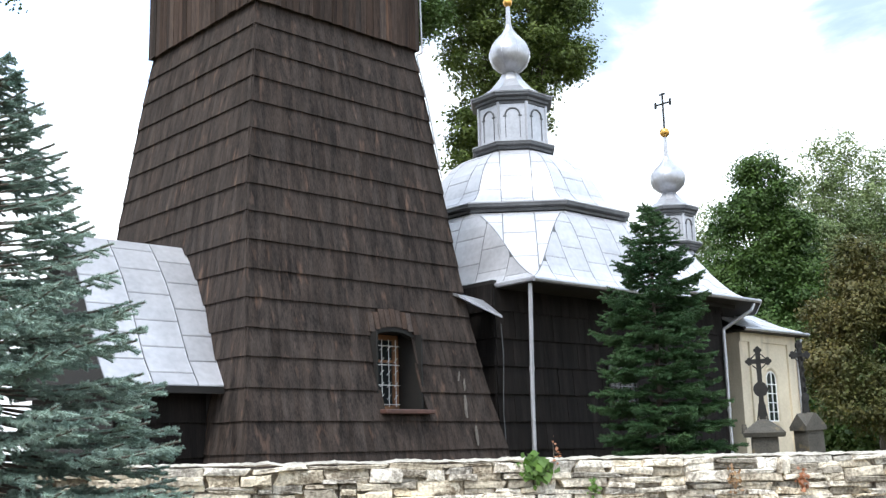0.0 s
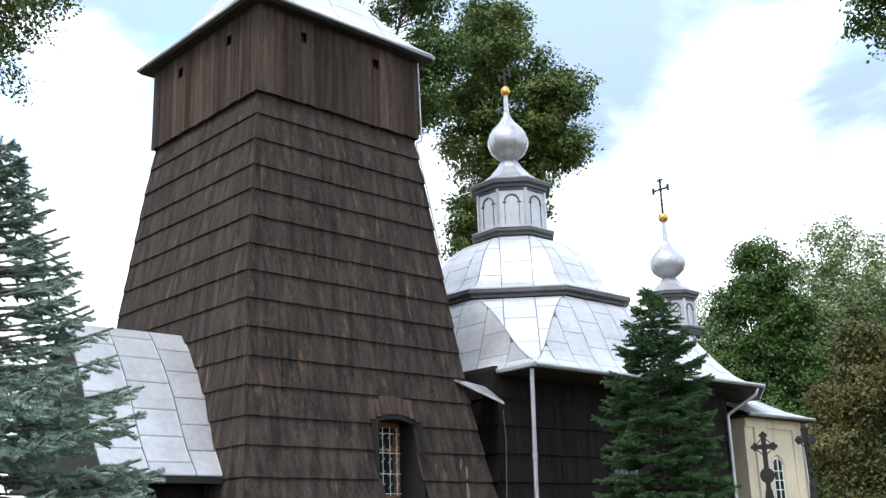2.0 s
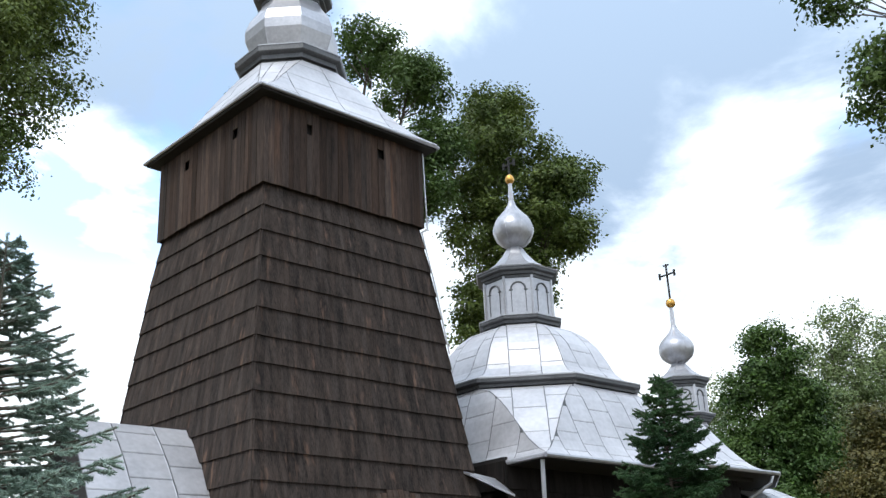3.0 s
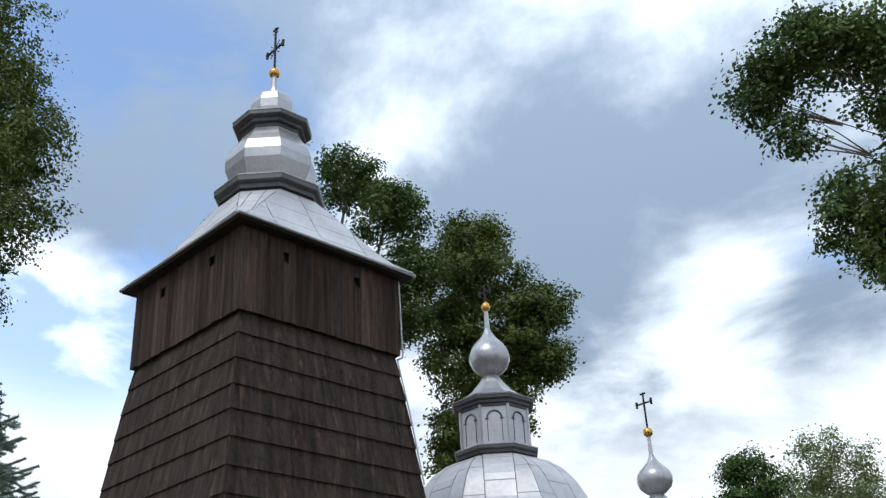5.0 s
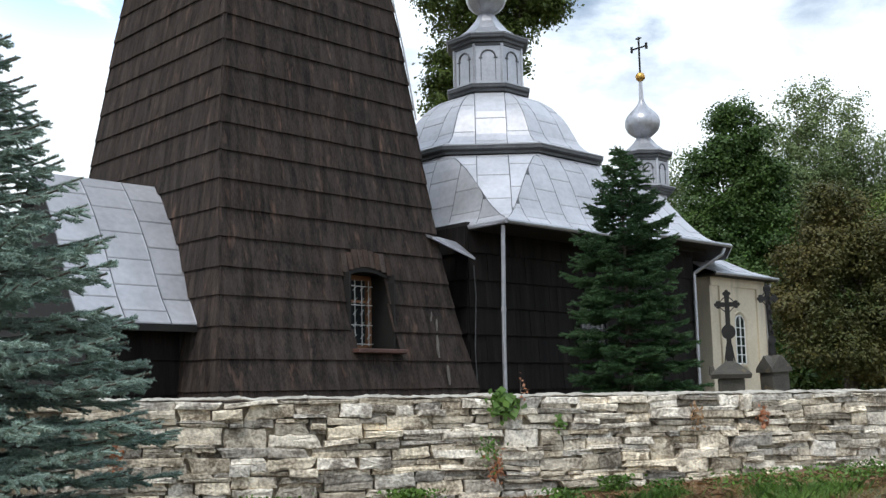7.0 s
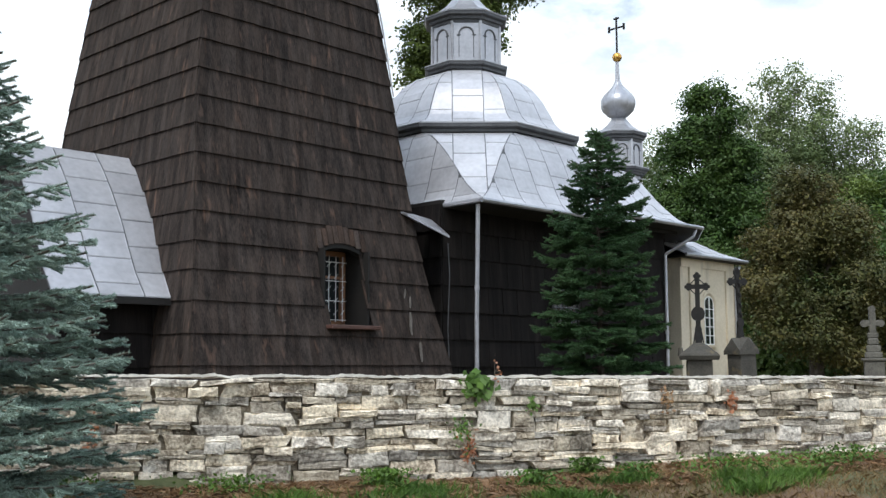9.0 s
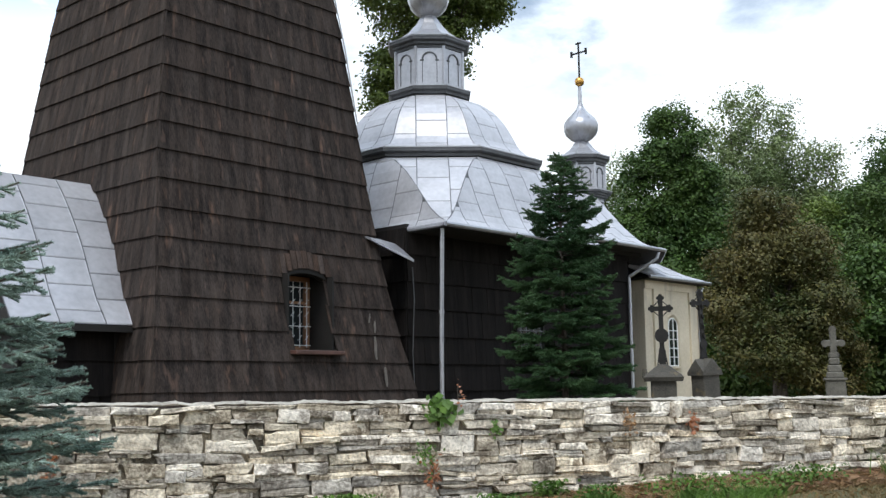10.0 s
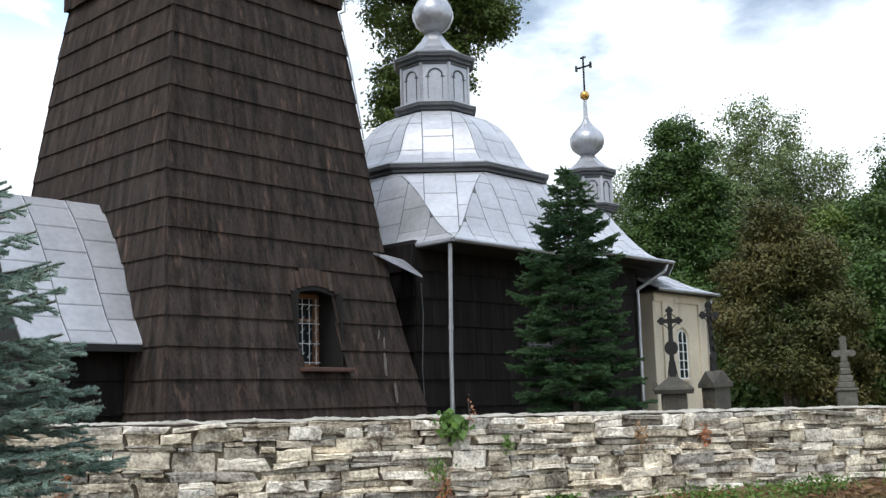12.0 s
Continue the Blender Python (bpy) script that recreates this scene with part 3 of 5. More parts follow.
def onion(cx, cy, r, z0, zw, zt, neck, parent):
    """Onion with a waist below and a drawn-out spire above."""
    h0, h1 = zw - z0, zt - zw
    prof = [(neck, z0), (r * 0.62, z0 + h0 * 0.22), (r * 0.88, z0 + h0 * 0.5), (r, z0 + h0 * 0.85), (r, zw + h1 * 0.06), (r * 0.94, zw + h1 * 0.2), (r * 0.80, zw + h1 * 0.36),
            (r * 0.58, zw + h1 * 0.52), (r * 0.36, zw + h1 * 0.68), (r * 0.2, zw + h1 * 0.85), (r * 0.13, zt)]
    part("onion", lathe(prof, 16, cx, cy, smooth=True), METAL_B, parent, "silver onion dome with fine upright seams")
    seams_on(prof, 8, cx, cy, parent)


def lantern(cx, cy, r, z0, z1, parent):
    """Octagonal lantern with a blind arch on each side."""
    ob = part("lantern", lathe([(r, z0), (r, z1)], 8, cx, cy), METAL_B, parent, "silver octagonal lantern with blind arches")
    ap, w, h = r * math.cos(radians(22.5)), r * math.sin(radians(22.5)) * 2, z1 - z0
    for k in range(8):
        m = Matrix.Translation((cx, cy, 0)) @ Matrix.Rotation(radians(45 * k), 4, "Z")
        arch = bmesh.new()
        pts = [(-w * 0.26, z0 + h * 0.12), (-w * 0.26, z0 + h * 0.68)] + [(-w * 0.26 * math.cos(radians(q)), z0 + h * 0.68 + w * 0.26 * math.sin(radians(q))) for q in range(20, 180, 20)] + [(w * 0.26, z0 + h * 0.68), (w * 0.26, z0 + h * 0.12)]
        for n, (p, q) in enumerate(zip(pts, pts[1:])):
            thick = 0.010 if n in (0, len(pts) - 2) else 0.024
            rod(arch, (ap + 0.008, p[0], p[1]), (ap + 0.008, q[0], q[1]), thick, 6)
        for sy in (-1, 1):
            rod(arch, (ap + 0.008, sy * w * 0.20, z0 + h * 0.66), (ap + 0.008, sy * w * 0.34, z0 + h * 0.66), 0.02, 6)
        for v in arch.verts:
            v.co = m @ v.co
        part("blind_arch", arch, SEAM, parent)
        post = bmesh.new()
        a = radians(22.5 + 45 * k)
        rod(post, (cx + r * math.cos(a), cy + r * math.sin(a), z0), (cx + r * math.cos(a), cy + r * math.sin(a), z1), 0.045, 6)
        part("corner_post", post, METAL_B, parent)


def moulding(cx, cy, r, z0, z1, parent, inset=0.12):
    h = z1 - z0
    prof = [(r - inset * 1.5, z0 - 0.02), (r - inset, z0), (r - inset, z0 + h * 0.25), (r - inset * 0.6, z0 + h * 0.3), (r - inset * 0.6, z0 + h * 0.55), (r - inset * 0.15, z0 + h * 0.62), (r, z0 + h * 0.68), (r, z1), (r - 0.05, z1 + 0.01)]
    part("cornice", lathe(prof, 8, cx, cy), CORNICE, parent, "stepped dark grey cornice")
    part("ledge", lathe([(r + 0.012, z1 - 0.012), (r + 0.015, z1 + 0.012), (r - inset * 1.6, z1 + 0.07)], 8, cx, cy), METAL_B, parent, "silver flashing on the cornice")


def build_tower_top():
    # eave slab, coloured near-black for the shade on its underside
    bm = boxes((-2.40, 2.40, -2.40, 2.40, 12.24, 12.32), bevel=0.02)
    for v in bm.verts:
        v.co = TURN @ v.co
    top = part("tower_roof", bm, SHADE_TIMBER, church, "silver bell-shaped tower roof with dark eaves")
    lip = bmesh.new()
    q = [TURN @ Vector((sx * 2.43, sy * 2.43, 12.32)) for sx, sy in ((-1, -1), (1, -1), (1, 1), (-1, 1))]
    for k in range(4):
        rod(lip, q[k], q[(k + 1) % 4], 0.035, 8)
    part("eave_lip", lip, METAL_B, top)
    square_to_octagon("roof_face", 0, 0, 2.42, 12.33, 1.24, 14.16, [(0, 0), (0.2, 0.11), (0.4, 0.30), (0.6, 0.54), (0.8, 0.78), (1, 1)], top, "", 4, 4)
    moulding(0, 0, 1.35, 14.14, 14.58, top, 0.2)
    prof = [(0.96, 14.58), (0.94, 14.72), (1.02, 14.92), (1.12, 15.2), (1.13, 15.45), (1.03, 15.75), (0.86, 16.0), (0.75, 16.2), (0.73, 16.32)]
    b = part("bulb", lathe(prof, 8), METAL_B, top, "swelling silver bulb")
    seams_on(prof, 8, 0, 0, top)
    moulding(0, 0, 1.0, 16.26, 16.62, top, 0.24)
    prof = [(0.42, 16.62), (0.5, 16.78), (0.56, 17.0), (0.56, 17.25), (0.48, 17.48), (0.3, 17.64), (0.12, 17.74), (0.075, 17.9), (0.07, 18.25)]
    b = part("onion", lathe(prof, 8), METAL_B, top, "silver faceted onion dome")
    seams_on(prof[:7], 8, 0, 0, top)
    part("gilt_ball", lathe([(0.06, 18.24), (0.13, 18.29), (0.15, 18.38), (0.12, 18.46), (0.05, 18.52)], 16, smooth=True), GOLD, top, "gilt ball")
    orthodox_cross(0, 0, 18.5, 19.85, 19.15, 0.36, top, True)


build_tower_top()


# ---- nave, chancel, porch, sacristy ----
NX, NW, NZ, NE = 7.25, 3.75, 5.17, 9.5         # nave centre, half width at the eave, eave height, east end
NL = 3.82                                        # west eave of the nave


def wall_courses(parent, pts, z0, z1, high, rng):
    """Dark board courses along a line of wall corners (local), outside to the right of the way."""
    rest = []
    for a, b in zip(pts, pts[1:]):
        a, b = Vector(a), Vector(b)
        d = (b - a).normalized()
        n = Vector((d.y, -d.x, 0))
        z = z0
        while z < z1 - 0.05:
            zt = min(z + high, z1)
            edges, spans = [], []
            s, ln = 0.0, (b - a).length
            while s < ln - 0.01:
                e = min(s + rng.uniform(0.12, 0.22), ln)
                o = rng.uniform(0, 0.012)
                edges.append((s, e)); spans.append([(z - rng.uniform(0, 0.015), zt + 0.01, 0.06 + o, 0.014 + o)])
                s = e

            def place(q, h, o):
                p = a + d * q + n * o
                return p.x, p.y, h
            rest += board_strip(edges, spans, place)
            z = zt
    # these boards carry the shade of the eaves in their colour
    part("weatherboards", joined(rest), SHADED_TAR, parent)["kind"] = "stuff"


def prism(pts, z0, z1):
    bm = bmesh.new()
    lo = [bm.verts.new((x, y, z0)) for x, y in pts]
    hi = [bm.verts.new((x, y, z1)) for x, y in pts]
    n = len(pts)
    for k in range(n):
        bm.faces.new((lo[k], lo[(k + 1) % n], hi[(k + 1) % n], hi[k]))
    bm.faces.new(lo[::-1]); bm.faces.new(hi)
    return bm


def small_window(parent, x, y, z, w, h, label):
    """Barred window on a south wall (local y, facing -y)."""
    win = part("window", boxes((x - w / 2, x + w / 2, y - 0.075, y, z, z + h)), GLASS, parent, label)
    t = 0.06
    part("frame", boxes((x - w / 2 - t, x - w / 2, y - 0.12, y, z - t, z + h + t), (x + w / 2, x + w / 2 + t, y - 0.12, y, z - t, z + h + t),
                        (x - w / 2, x + w / 2, y - 0.12, y, z + h, z + h + t), (x - w / 2, x + w / 2, y - 0.12, y, z - t, z)), SHADE_TIMBER, win)
    g = bmesh.new()
    for k in range(5):
        xx = x - w / 2 + w * (k + 0.5) / 5
        rod(g, (xx, y - 0.13, z), (xx, y - 0.13, z + h), 0.012, 5)
    for k in range(5):
        zz = z + h * (k + 0.5) / 5
        rod(g, (x - w / 2, y - 0.13, zz), (x + w / 2, y - 0.13, zz), 0.012, 5)
    part("grille", g, SEAM, win, "grey iron window grille")
    part("sill", boxes((x - w / 2 - 0.1, x + w / 2 + 0.1, y - 0.2, y - 0.12, z - 0.1, z - 0.065)), METAL_B, win, "silver sill flashing")


def build_nave():
    rng = random.Random(9)
    x0, x1, w = 3.75, 10.2, 2.6
    pts = [(x0, -w), (x1, -w), (x1, w), (x0, w)]
    nave = part("nave", prism(pts, 0.3, NZ + 0.1), SHADE_TIMBER, church, "dark timber nave wall under wide eaves")
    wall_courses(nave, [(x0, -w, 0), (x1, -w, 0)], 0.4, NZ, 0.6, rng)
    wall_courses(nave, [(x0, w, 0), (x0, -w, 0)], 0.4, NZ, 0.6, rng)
    # chancel with a polygonal end
    cw = 2.2
    pts = [(10.1, -cw), (13.05, -cw), (14.8, -1.0), (14.8, 1.0), (13.05, cw), (10.1, cw)]
    chancel = part("chancel", prism(pts, 0.3, 5.6), SHADE_TIMBER, church, "dark timber chancel wall")
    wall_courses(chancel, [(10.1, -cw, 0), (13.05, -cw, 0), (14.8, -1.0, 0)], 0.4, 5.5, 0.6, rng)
    small_window(church, 7.9, -w - 0.02, 2.5, 0.95, 1.05, "small barred window in dark timber wall")
    # eaves; the soffit is near-black, with the overhang's shade in its colour
    part("soffit", boxes((NL, NE, -NW, NW, NZ - 0.09, NZ - 0.02)), SHADE_TIMBER, nave)
    eave = [Vector((x, sy * NW, NZ - 0.02)) for x, sy in ((NL, -1), (NE, -1), (NE, 1), (NL, 1))]
    eave_edge(eave, 0, 0, nave)
    roof = part("nave_roof", lathe([(2.2, NZ + 0.3), (2.6, 7.1)], 8, NX, 0), SHADE_TIMBER, church, "silver sheet-metal roof rising to an octagonal dome")
    square_to_octagon("roof_face", NX, 0, NW + 0.03, NZ, 2.92, 7.12, BELL, roof, "", 8, 4, east=NE, west_x=NL)
    moulding(NX, 0, 3.06, 7.08, 7.36, roof, 0.22)
    prof = [(2.98, 7.38), (2.66, 7.50), (2.44, 7.72), (2.30, 8.0), (2.08, 8.4), (1.80, 8.72), (1.45, 8.98), (1.05, 9.15)]
    low, high = octagon(NX, 0, prof[0][0], prof[0][1]), octagon(NX, 0, prof[-1][0], prof[-1][1])
    bent = [((prof[0][0] - r) / (prof[0][0] - prof[-1][0]), (z - prof[0][1]) / (prof[-1][1] - prof[0][1])) for r, z in prof]
    dome = part("dome", lathe([(r - 0.1, z - 0.02) for r, z in prof], 8, NX, 0), SEAM, church, "silver octagonal dome with a lantern")
    for k in range(8):
        sheet_roof("dome_face", (low[k], low[(k + 1) % 8]), (high[k], high[(k + 1) % 8]), bent, dome, 3, 3)
    moulding(NX, 0, 1.16, 9.12, 9.4, dome, 0.14)
    lantern(NX, 0, 0.95, 9.4, 10.5, dome)
    moulding(NX, 0, 1.14, 10.46, 10.74, dome, 0.16)
    prof = [(1.18, 10.75), (0.86, 10.87), (0.58, 11.08), (0.36, 11.34), (0.2, 11.6)]
    ob = part("lantern_roof", lathe(prof, 8, NX, 0), METAL_B, dome)
    seams_on(prof, 8, NX, 0, dome)
    onion(NX, 0, 0.56, 11.58, 12.12, 13.0, 0.17, dome)
    sp = bmesh.new(); rod(sp, (NX, 0, 12.95), (NX, 0, 13.55), 0.075, 8, 0.055)
    part("spire", sp, METAL_B, dome)
    part("gilt_ball", lathe([(0.05, 13.52), (0.11, 13.58), (0.13, 13.66), (0.10, 13.75), (0.03, 13.82)], 16, NX, 0, smooth=True), GOLD, dome, "gilt ball")
    orthodox_cross(NX, 0, 13.8, 14.35, 14.12, 0.2, dome)
    # chancel roof: eaves, ridge up to the small turret
    cz, ce, tx = 5.52, 3.0, 14.1
    croof = part("chancel_roof", prism([(9.5, -2.4), (13.5, -2.4), (15.3, -1.2), (15.3, 1.2), (13.5, 2.4), (9.5, 2.4)], 5.35, 5.5), SHADE_TIMBER, church, "silver hipped chancel roof with flared eaves")
    ep = [Vector((9.0, -ce, cz)), Vector((13.85, -ce, cz)), Vector((16.0, -1.5, cz)), Vector((16.0, 1.5, cz)), Vector((13.85, ce, cz)), Vector((9.0, ce, cz))]
    # soffit colour includes the shade below the chancel eave
    part("soffit", prism([(p.x, p.y) for p in ep], cz - 0.07, cz - 0.015), SHADE_TIMBER, croof)
    rz = 7.45
    o8 = octagon(tx, 0, 0.62, rz)
    rw = Vector((9.0, -0.35, rz)), Vector((9.0, 0.35, rz))
    sheet_roof("roof_face", (ep[0], ep[1]), (rw[0], o8[5]), FLARE, croof, 8, 4)
    sheet_roof("roof_face", (ep[1], ep[2]), (o8[5], o8[7]), FLARE, croof, 4, 4)
    sheet_roof("roof_face", (ep[2], ep[3]), (o8[7], o8[0]), FLARE, croof, 4, 4)
    sheet_roof("roof_face", (ep[3], ep[4]), (o8[0], o8[2]), FLARE, croof, 4, 4)
    sheet_roof("roof_face", (ep[4], ep[5]), (o8[2], rw[1]), FLARE, croof, 8, 4)
    eave_edge(ep, 0, 0, croof, closed=False)
    turret = part("turret", lathe([(0.66, 7.3), (0.62, 7.5)], 8, tx, 0), METAL_B, church, "small silver lantern turret with an onion dome")
    moulding(tx, 0, 0.92, 7.42, 7.62, turret, 0.14)
    lantern(tx, 0, 0.70, 7.62, 8.48, turret)
    moulding(tx, 0, 0.88, 8.44, 8.72, turret, 0.14)
    prof = [(0.9, 8.73), (0.62, 8.84), (0.4, 9.02), (0.2, 9.28)]
    ob = part("lantern_roof", lathe(prof, 8, tx, 0), METAL_B, turret)
    seams_on(prof, 8, tx, 0, turret)
    onion(tx, 0, 0.54, 9.26, 9.74, 10.5, 0.16, turret)
    sp = bmesh.new(); rod(sp, (tx, 0, 10.45), (tx, 0, 11.12), 0.075, 8, 0.05)
    part("spire", sp, METAL_B, turret)
    part("gilt_ball", lathe([(0.05, 11.08), (0.13, 11.15), (0.155, 11.24), (0.12, 11.33), (0.04, 11.38)], 16, tx, 0, smooth=True), GOLD, turret, "gilt ball")
    orthodox_cross(tx, 0, 11.35, 12.53, 12.18, 0.28, turret)


def pipe(parent, pts, r=0.047):
    bm = bmesh.new()
    for a, b in zip(pts, pts[1:]):
        rod(bm, a, b, r, 10)
    for a, b in zip(pts, pts[1:]):
        n = int((Vector(b) - Vector(a)).length // 1.3)
        for k in range(n):
            c = Vector(a).lerp(Vector(b), (k + 0.6) / n)
            d = (Vector(b) - Vector(a)).normalized() * 0.04
            rod(bm, c - d, c + d, r + 0.012, 10)
    part("downpipe", bm, METAL_B, parent, "silver downpipe with collars")


def build_porch():
    rng = random.Random(3)
    ex, x1 = -4.95, -2.3
    # porch body in near-black, the shade under its roof painted in
    porch = part("porch", prism([(-4.6, -2.0), (-2.4, -2.0), (-2.4, 1.6), (-4.6, 1.6)], 0.3, 3.0), SHADE_TIMBER, church, "low timber porch with a silver roof")
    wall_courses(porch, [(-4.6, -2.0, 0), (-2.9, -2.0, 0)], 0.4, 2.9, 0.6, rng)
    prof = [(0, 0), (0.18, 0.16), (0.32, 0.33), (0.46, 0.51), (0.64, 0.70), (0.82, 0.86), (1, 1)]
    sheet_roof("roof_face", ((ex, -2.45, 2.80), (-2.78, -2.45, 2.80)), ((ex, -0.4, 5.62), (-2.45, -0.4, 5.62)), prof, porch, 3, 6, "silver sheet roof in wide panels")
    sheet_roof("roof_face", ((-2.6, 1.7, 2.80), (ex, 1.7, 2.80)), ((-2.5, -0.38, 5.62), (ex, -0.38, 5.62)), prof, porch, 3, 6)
    part("barge_board", prism([(ex + 0.02, -2.4), (ex + 0.06, -2.4), (ex + 0.06, 1.6), (ex + 0.02, 1.6)], 2.7, 2.78), SHADE_TIMBER, porch)
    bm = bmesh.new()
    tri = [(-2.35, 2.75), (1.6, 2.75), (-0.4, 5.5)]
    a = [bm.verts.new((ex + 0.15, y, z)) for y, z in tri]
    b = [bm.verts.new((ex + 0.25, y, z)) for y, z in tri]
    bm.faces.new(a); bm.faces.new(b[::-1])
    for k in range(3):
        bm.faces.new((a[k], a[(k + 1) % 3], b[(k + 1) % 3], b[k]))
    part("gable", bm, SHADE_TIMBER, porch)
    part("eave_board", boxes((ex, -2.6, -2.46, -2.36, 2.68, 2.79)), SHADE_TIMBER, porch)
    # lean-to sheet between tower and nave
    bm = bmesh.new()
    v = [bm.verts.new(p) for p in ((2.5, -2.85, 4.80), (3.6, -3.0, 4.42), (3.75, -2.3, 4.85), (2.5, -2.3, 5.0))]
    w = [bm.verts.new(q.co - Vector((0, 0, 0.05))) for q in v]
    bm.faces.new(v); bm.faces.new(w[::-1])
    for k in range(4):
        bm.faces.new((v[k], w[k], w[(k + 1) % 4], v[(k + 1) % 4]))
    part("valley_sheet", bm, METAL_B, church, "silver flashing between tower and nave")


def build_sacristy():
    pts = [(14.6, -1.75), (17.6, -1.75), (17.6, 1.75), (14.6, 1.75)]
    z1 = 4.82
    sac = part("sacristy", prism(pts, 0.3, z1), PLASTER, church, "small cream plastered annex with a metal roof")
    part("plinth", prism([(14.5, -1.79), (17.65, -1.79), (17.65, 1.8), (14.5, 1.8)], 0.3, 0.95), PLASTER, sac)
    for x0, x1 in ((15.05, 15.75), (17.15, 17.64)):
        part("pilaster", boxes((x0, x1, -1.81, -1.74, 0.5, z1 - 0.25)), PLASTER, sac)
    part("frieze", boxes((14.6, 17.66, -1.80, -1.74, z1 - 0.26, z1)), PLASTER, sac)
    # near-black soffit: shade below the annex eave is in the colour
    part("soffit", boxes((14.4, 17.98, -2.08, 2.08, z1, z1 + 0.06)), SHADE_TIMBER, sac)
    e = [(14.4, -2.1, z1 + 0.07), (18.0, -2.1, z1 + 0.07), (18.0, 2.1, z1 + 0.07), (14.4, 2.1, z1 + 0.07)]
    r = [(14.4, -0.1, 6.0), (16.3, -0.1, 6.0), (16.3, 0.1, 6.0), (14.4, 0.1, 6.0)]
    prof = [(0, 0), (0.3, 0.22), (0.6, 0.54), (1, 1)]
    sheet_roof("roof_face", (e[0], e[1]), (r[0], r[1]), prof, sac, 6, 2)
    sheet_roof("roof_face", (e[1], e[2]), (r[1], r[2]), prof, sac, 6, 2)
    sheet_roof("roof_face", (e[2], e[3]), (r[2], r[3]), prof, sac, 6, 2)
    g = bmesh.new(); rod(g, e[0], e[1], 0.05, 8); rod(g, e[1], e[2], 0.05, 8)
    part("gutter", g, METAL_B, sac, "silver gutter")
    # arched window
    x, w, z, h = 16.12, 0.5, 2.25, 1.25
    bm = bmesh.new()
    out = [(x - w / 2, z), (x + w / 2, z), (x + w / 2, z + h)] + [(x + w / 2 * math.cos(radians(q)), z + h + w * 0.42 * math.sin(radians(q))) for q in range(20, 180, 20)] + [(x - w / 2, z + h)]
    bm.faces.new([bm.verts.new((px, -1.775, pz)) for px, pz in out])
    win = part("window", bm, GLASS, church, "arched window with white glazing bars")
    f = bmesh.new()
    for p, q in zip(out, out[1:] + out[:1]):
        rod(f, (p[0], -1.775, p[1]), (q[0], -1.775, q[1]), 0.02, 6)
    box(f, x - 0.015, x + 0.015, -1.80, -1.765, z, z + h + 0.2)
    for k in range(1, 5):
        box(f, x - w / 2, x + w / 2, -1.80, -1.765, z + k * 0.27 - 0.012, z + k * 0.27 + 0.012)
    part("glazing_bar", f, WHITE, win)
    part("sill", boxes((x - w / 2 - 0.08, x + w / 2 + 0.08, -1.87, -1.74, z - 0.08, z - 0.02)), PLASTER, win)
    sur = bmesh.new()
    w2 = w + 0.22
    out = [(x + w2 / 2, z), (x + w2 / 2, z + h)] + [(x + w2 / 2 * math.cos(radians(q)), z + h + w2 * 0.45 * math.sin(radians(q))) for q in range(20, 180, 20)] + [(x - w2 / 2, z + h), (x - w2 / 2, z)]
    for p, q in zip(out, out[1:]):
        rod(sur, (p[0], -1.76, p[1]), (q[0], -1.76, q[1]), 0.055, 6)
    part("surround", sur, PLASTER, win)
    pipe(sac, [(17.75, -1.95, 4.75), (17.62, -1.86, 4.4), (17.62, -1.86, 0.6)], 0.045)


build_nave()
build_porch()
build_sacristy()
pipe(church, [(3.92, -3.55, NZ - 0.05), (3.94, -3.51, NZ - 0.9), (3.92, -3.49, 2.6), (3.94, -3.47, 0.6)])
pipe(church, [(13.6, -2.95, 5.45), (13.5, -2.92, 5.25), (13.0, -2.3, 4.75), (13.0, -2.3, 0.6)])


def build_runs():
    """Pale dried drips on the lower south boards of the tower."""
    rng = random.Random(2)
    for x, z0, z1 in ((2.25, 2.25, 2.72), (2.32, 2.8, 3.05), (2.42, 1.7, 2.1), (2.2, 3.0, 3.2)):
        bm = bmesh.new()
        w = rng.uniform(0.025, 0.045)
        pts = [(x + rng.uniform(-0.01, 0.01) + 0.05 * k / 5, z0 + (z1 - z0) * k / 5) for k in range(6)]
        lo = [bm.verts.new(TURN @ Vector((px - w * (0.4 + 0.6 * math.sin(math.pi * (k + 0.5) / 6)), -tower_h(pz) - 0.082, pz))) for k, (px, pz) in enumerate(pts)]
        hi = [bm.verts.new(TURN @ Vector((px + w * (0.4 + 0.6 * math.sin(math.pi * (k + 0.5) / 6)), -tower_h(pz) - 0.082, pz))) for k, (px, pz) in enumerate(pts)]
        for k in range(5):
            bm.faces.new((lo[k], hi[k], hi[k + 1], lo[k + 1]))
        part("drip_mark", bm, RUNS, church, "pale dried drip on dark boards")


def build_wires():
    bm = bmesh.new()
    pts = [TURN @ Vector((2.16, -2.16, 12.2)), TURN @ Vector((2.19, -2.19, 10.3)), TURN @ Vector((2.10, -2.10, 10.25)), TURN @ Vector((2.27, -2.27, 9.0)), TURN @ Vector((2.45, -2.45, 7.4))]
    for a, b in zip(pts, pts[1:]):
        rod(bm, a, b, 0.02, 6)
    part("lightning_conductor", bm, METAL_B, church, "thin silver lightning conductor")
    bm = bmesh.new()
    pts = [Vector((3.85, -2.70, 4.3)), Vector((3.9, -2.70, 3.6)), Vector((3.84, -2.70, 2.4)), Vector((3.95, -2.70, 0.6))]
    for a, b in zip(pts, pts[1:]):
        rod(bm, a, b, 0.012, 5)
    part("cable", bm, CORNICE, church, "thin grey cable")


build_wires()
build_runs()


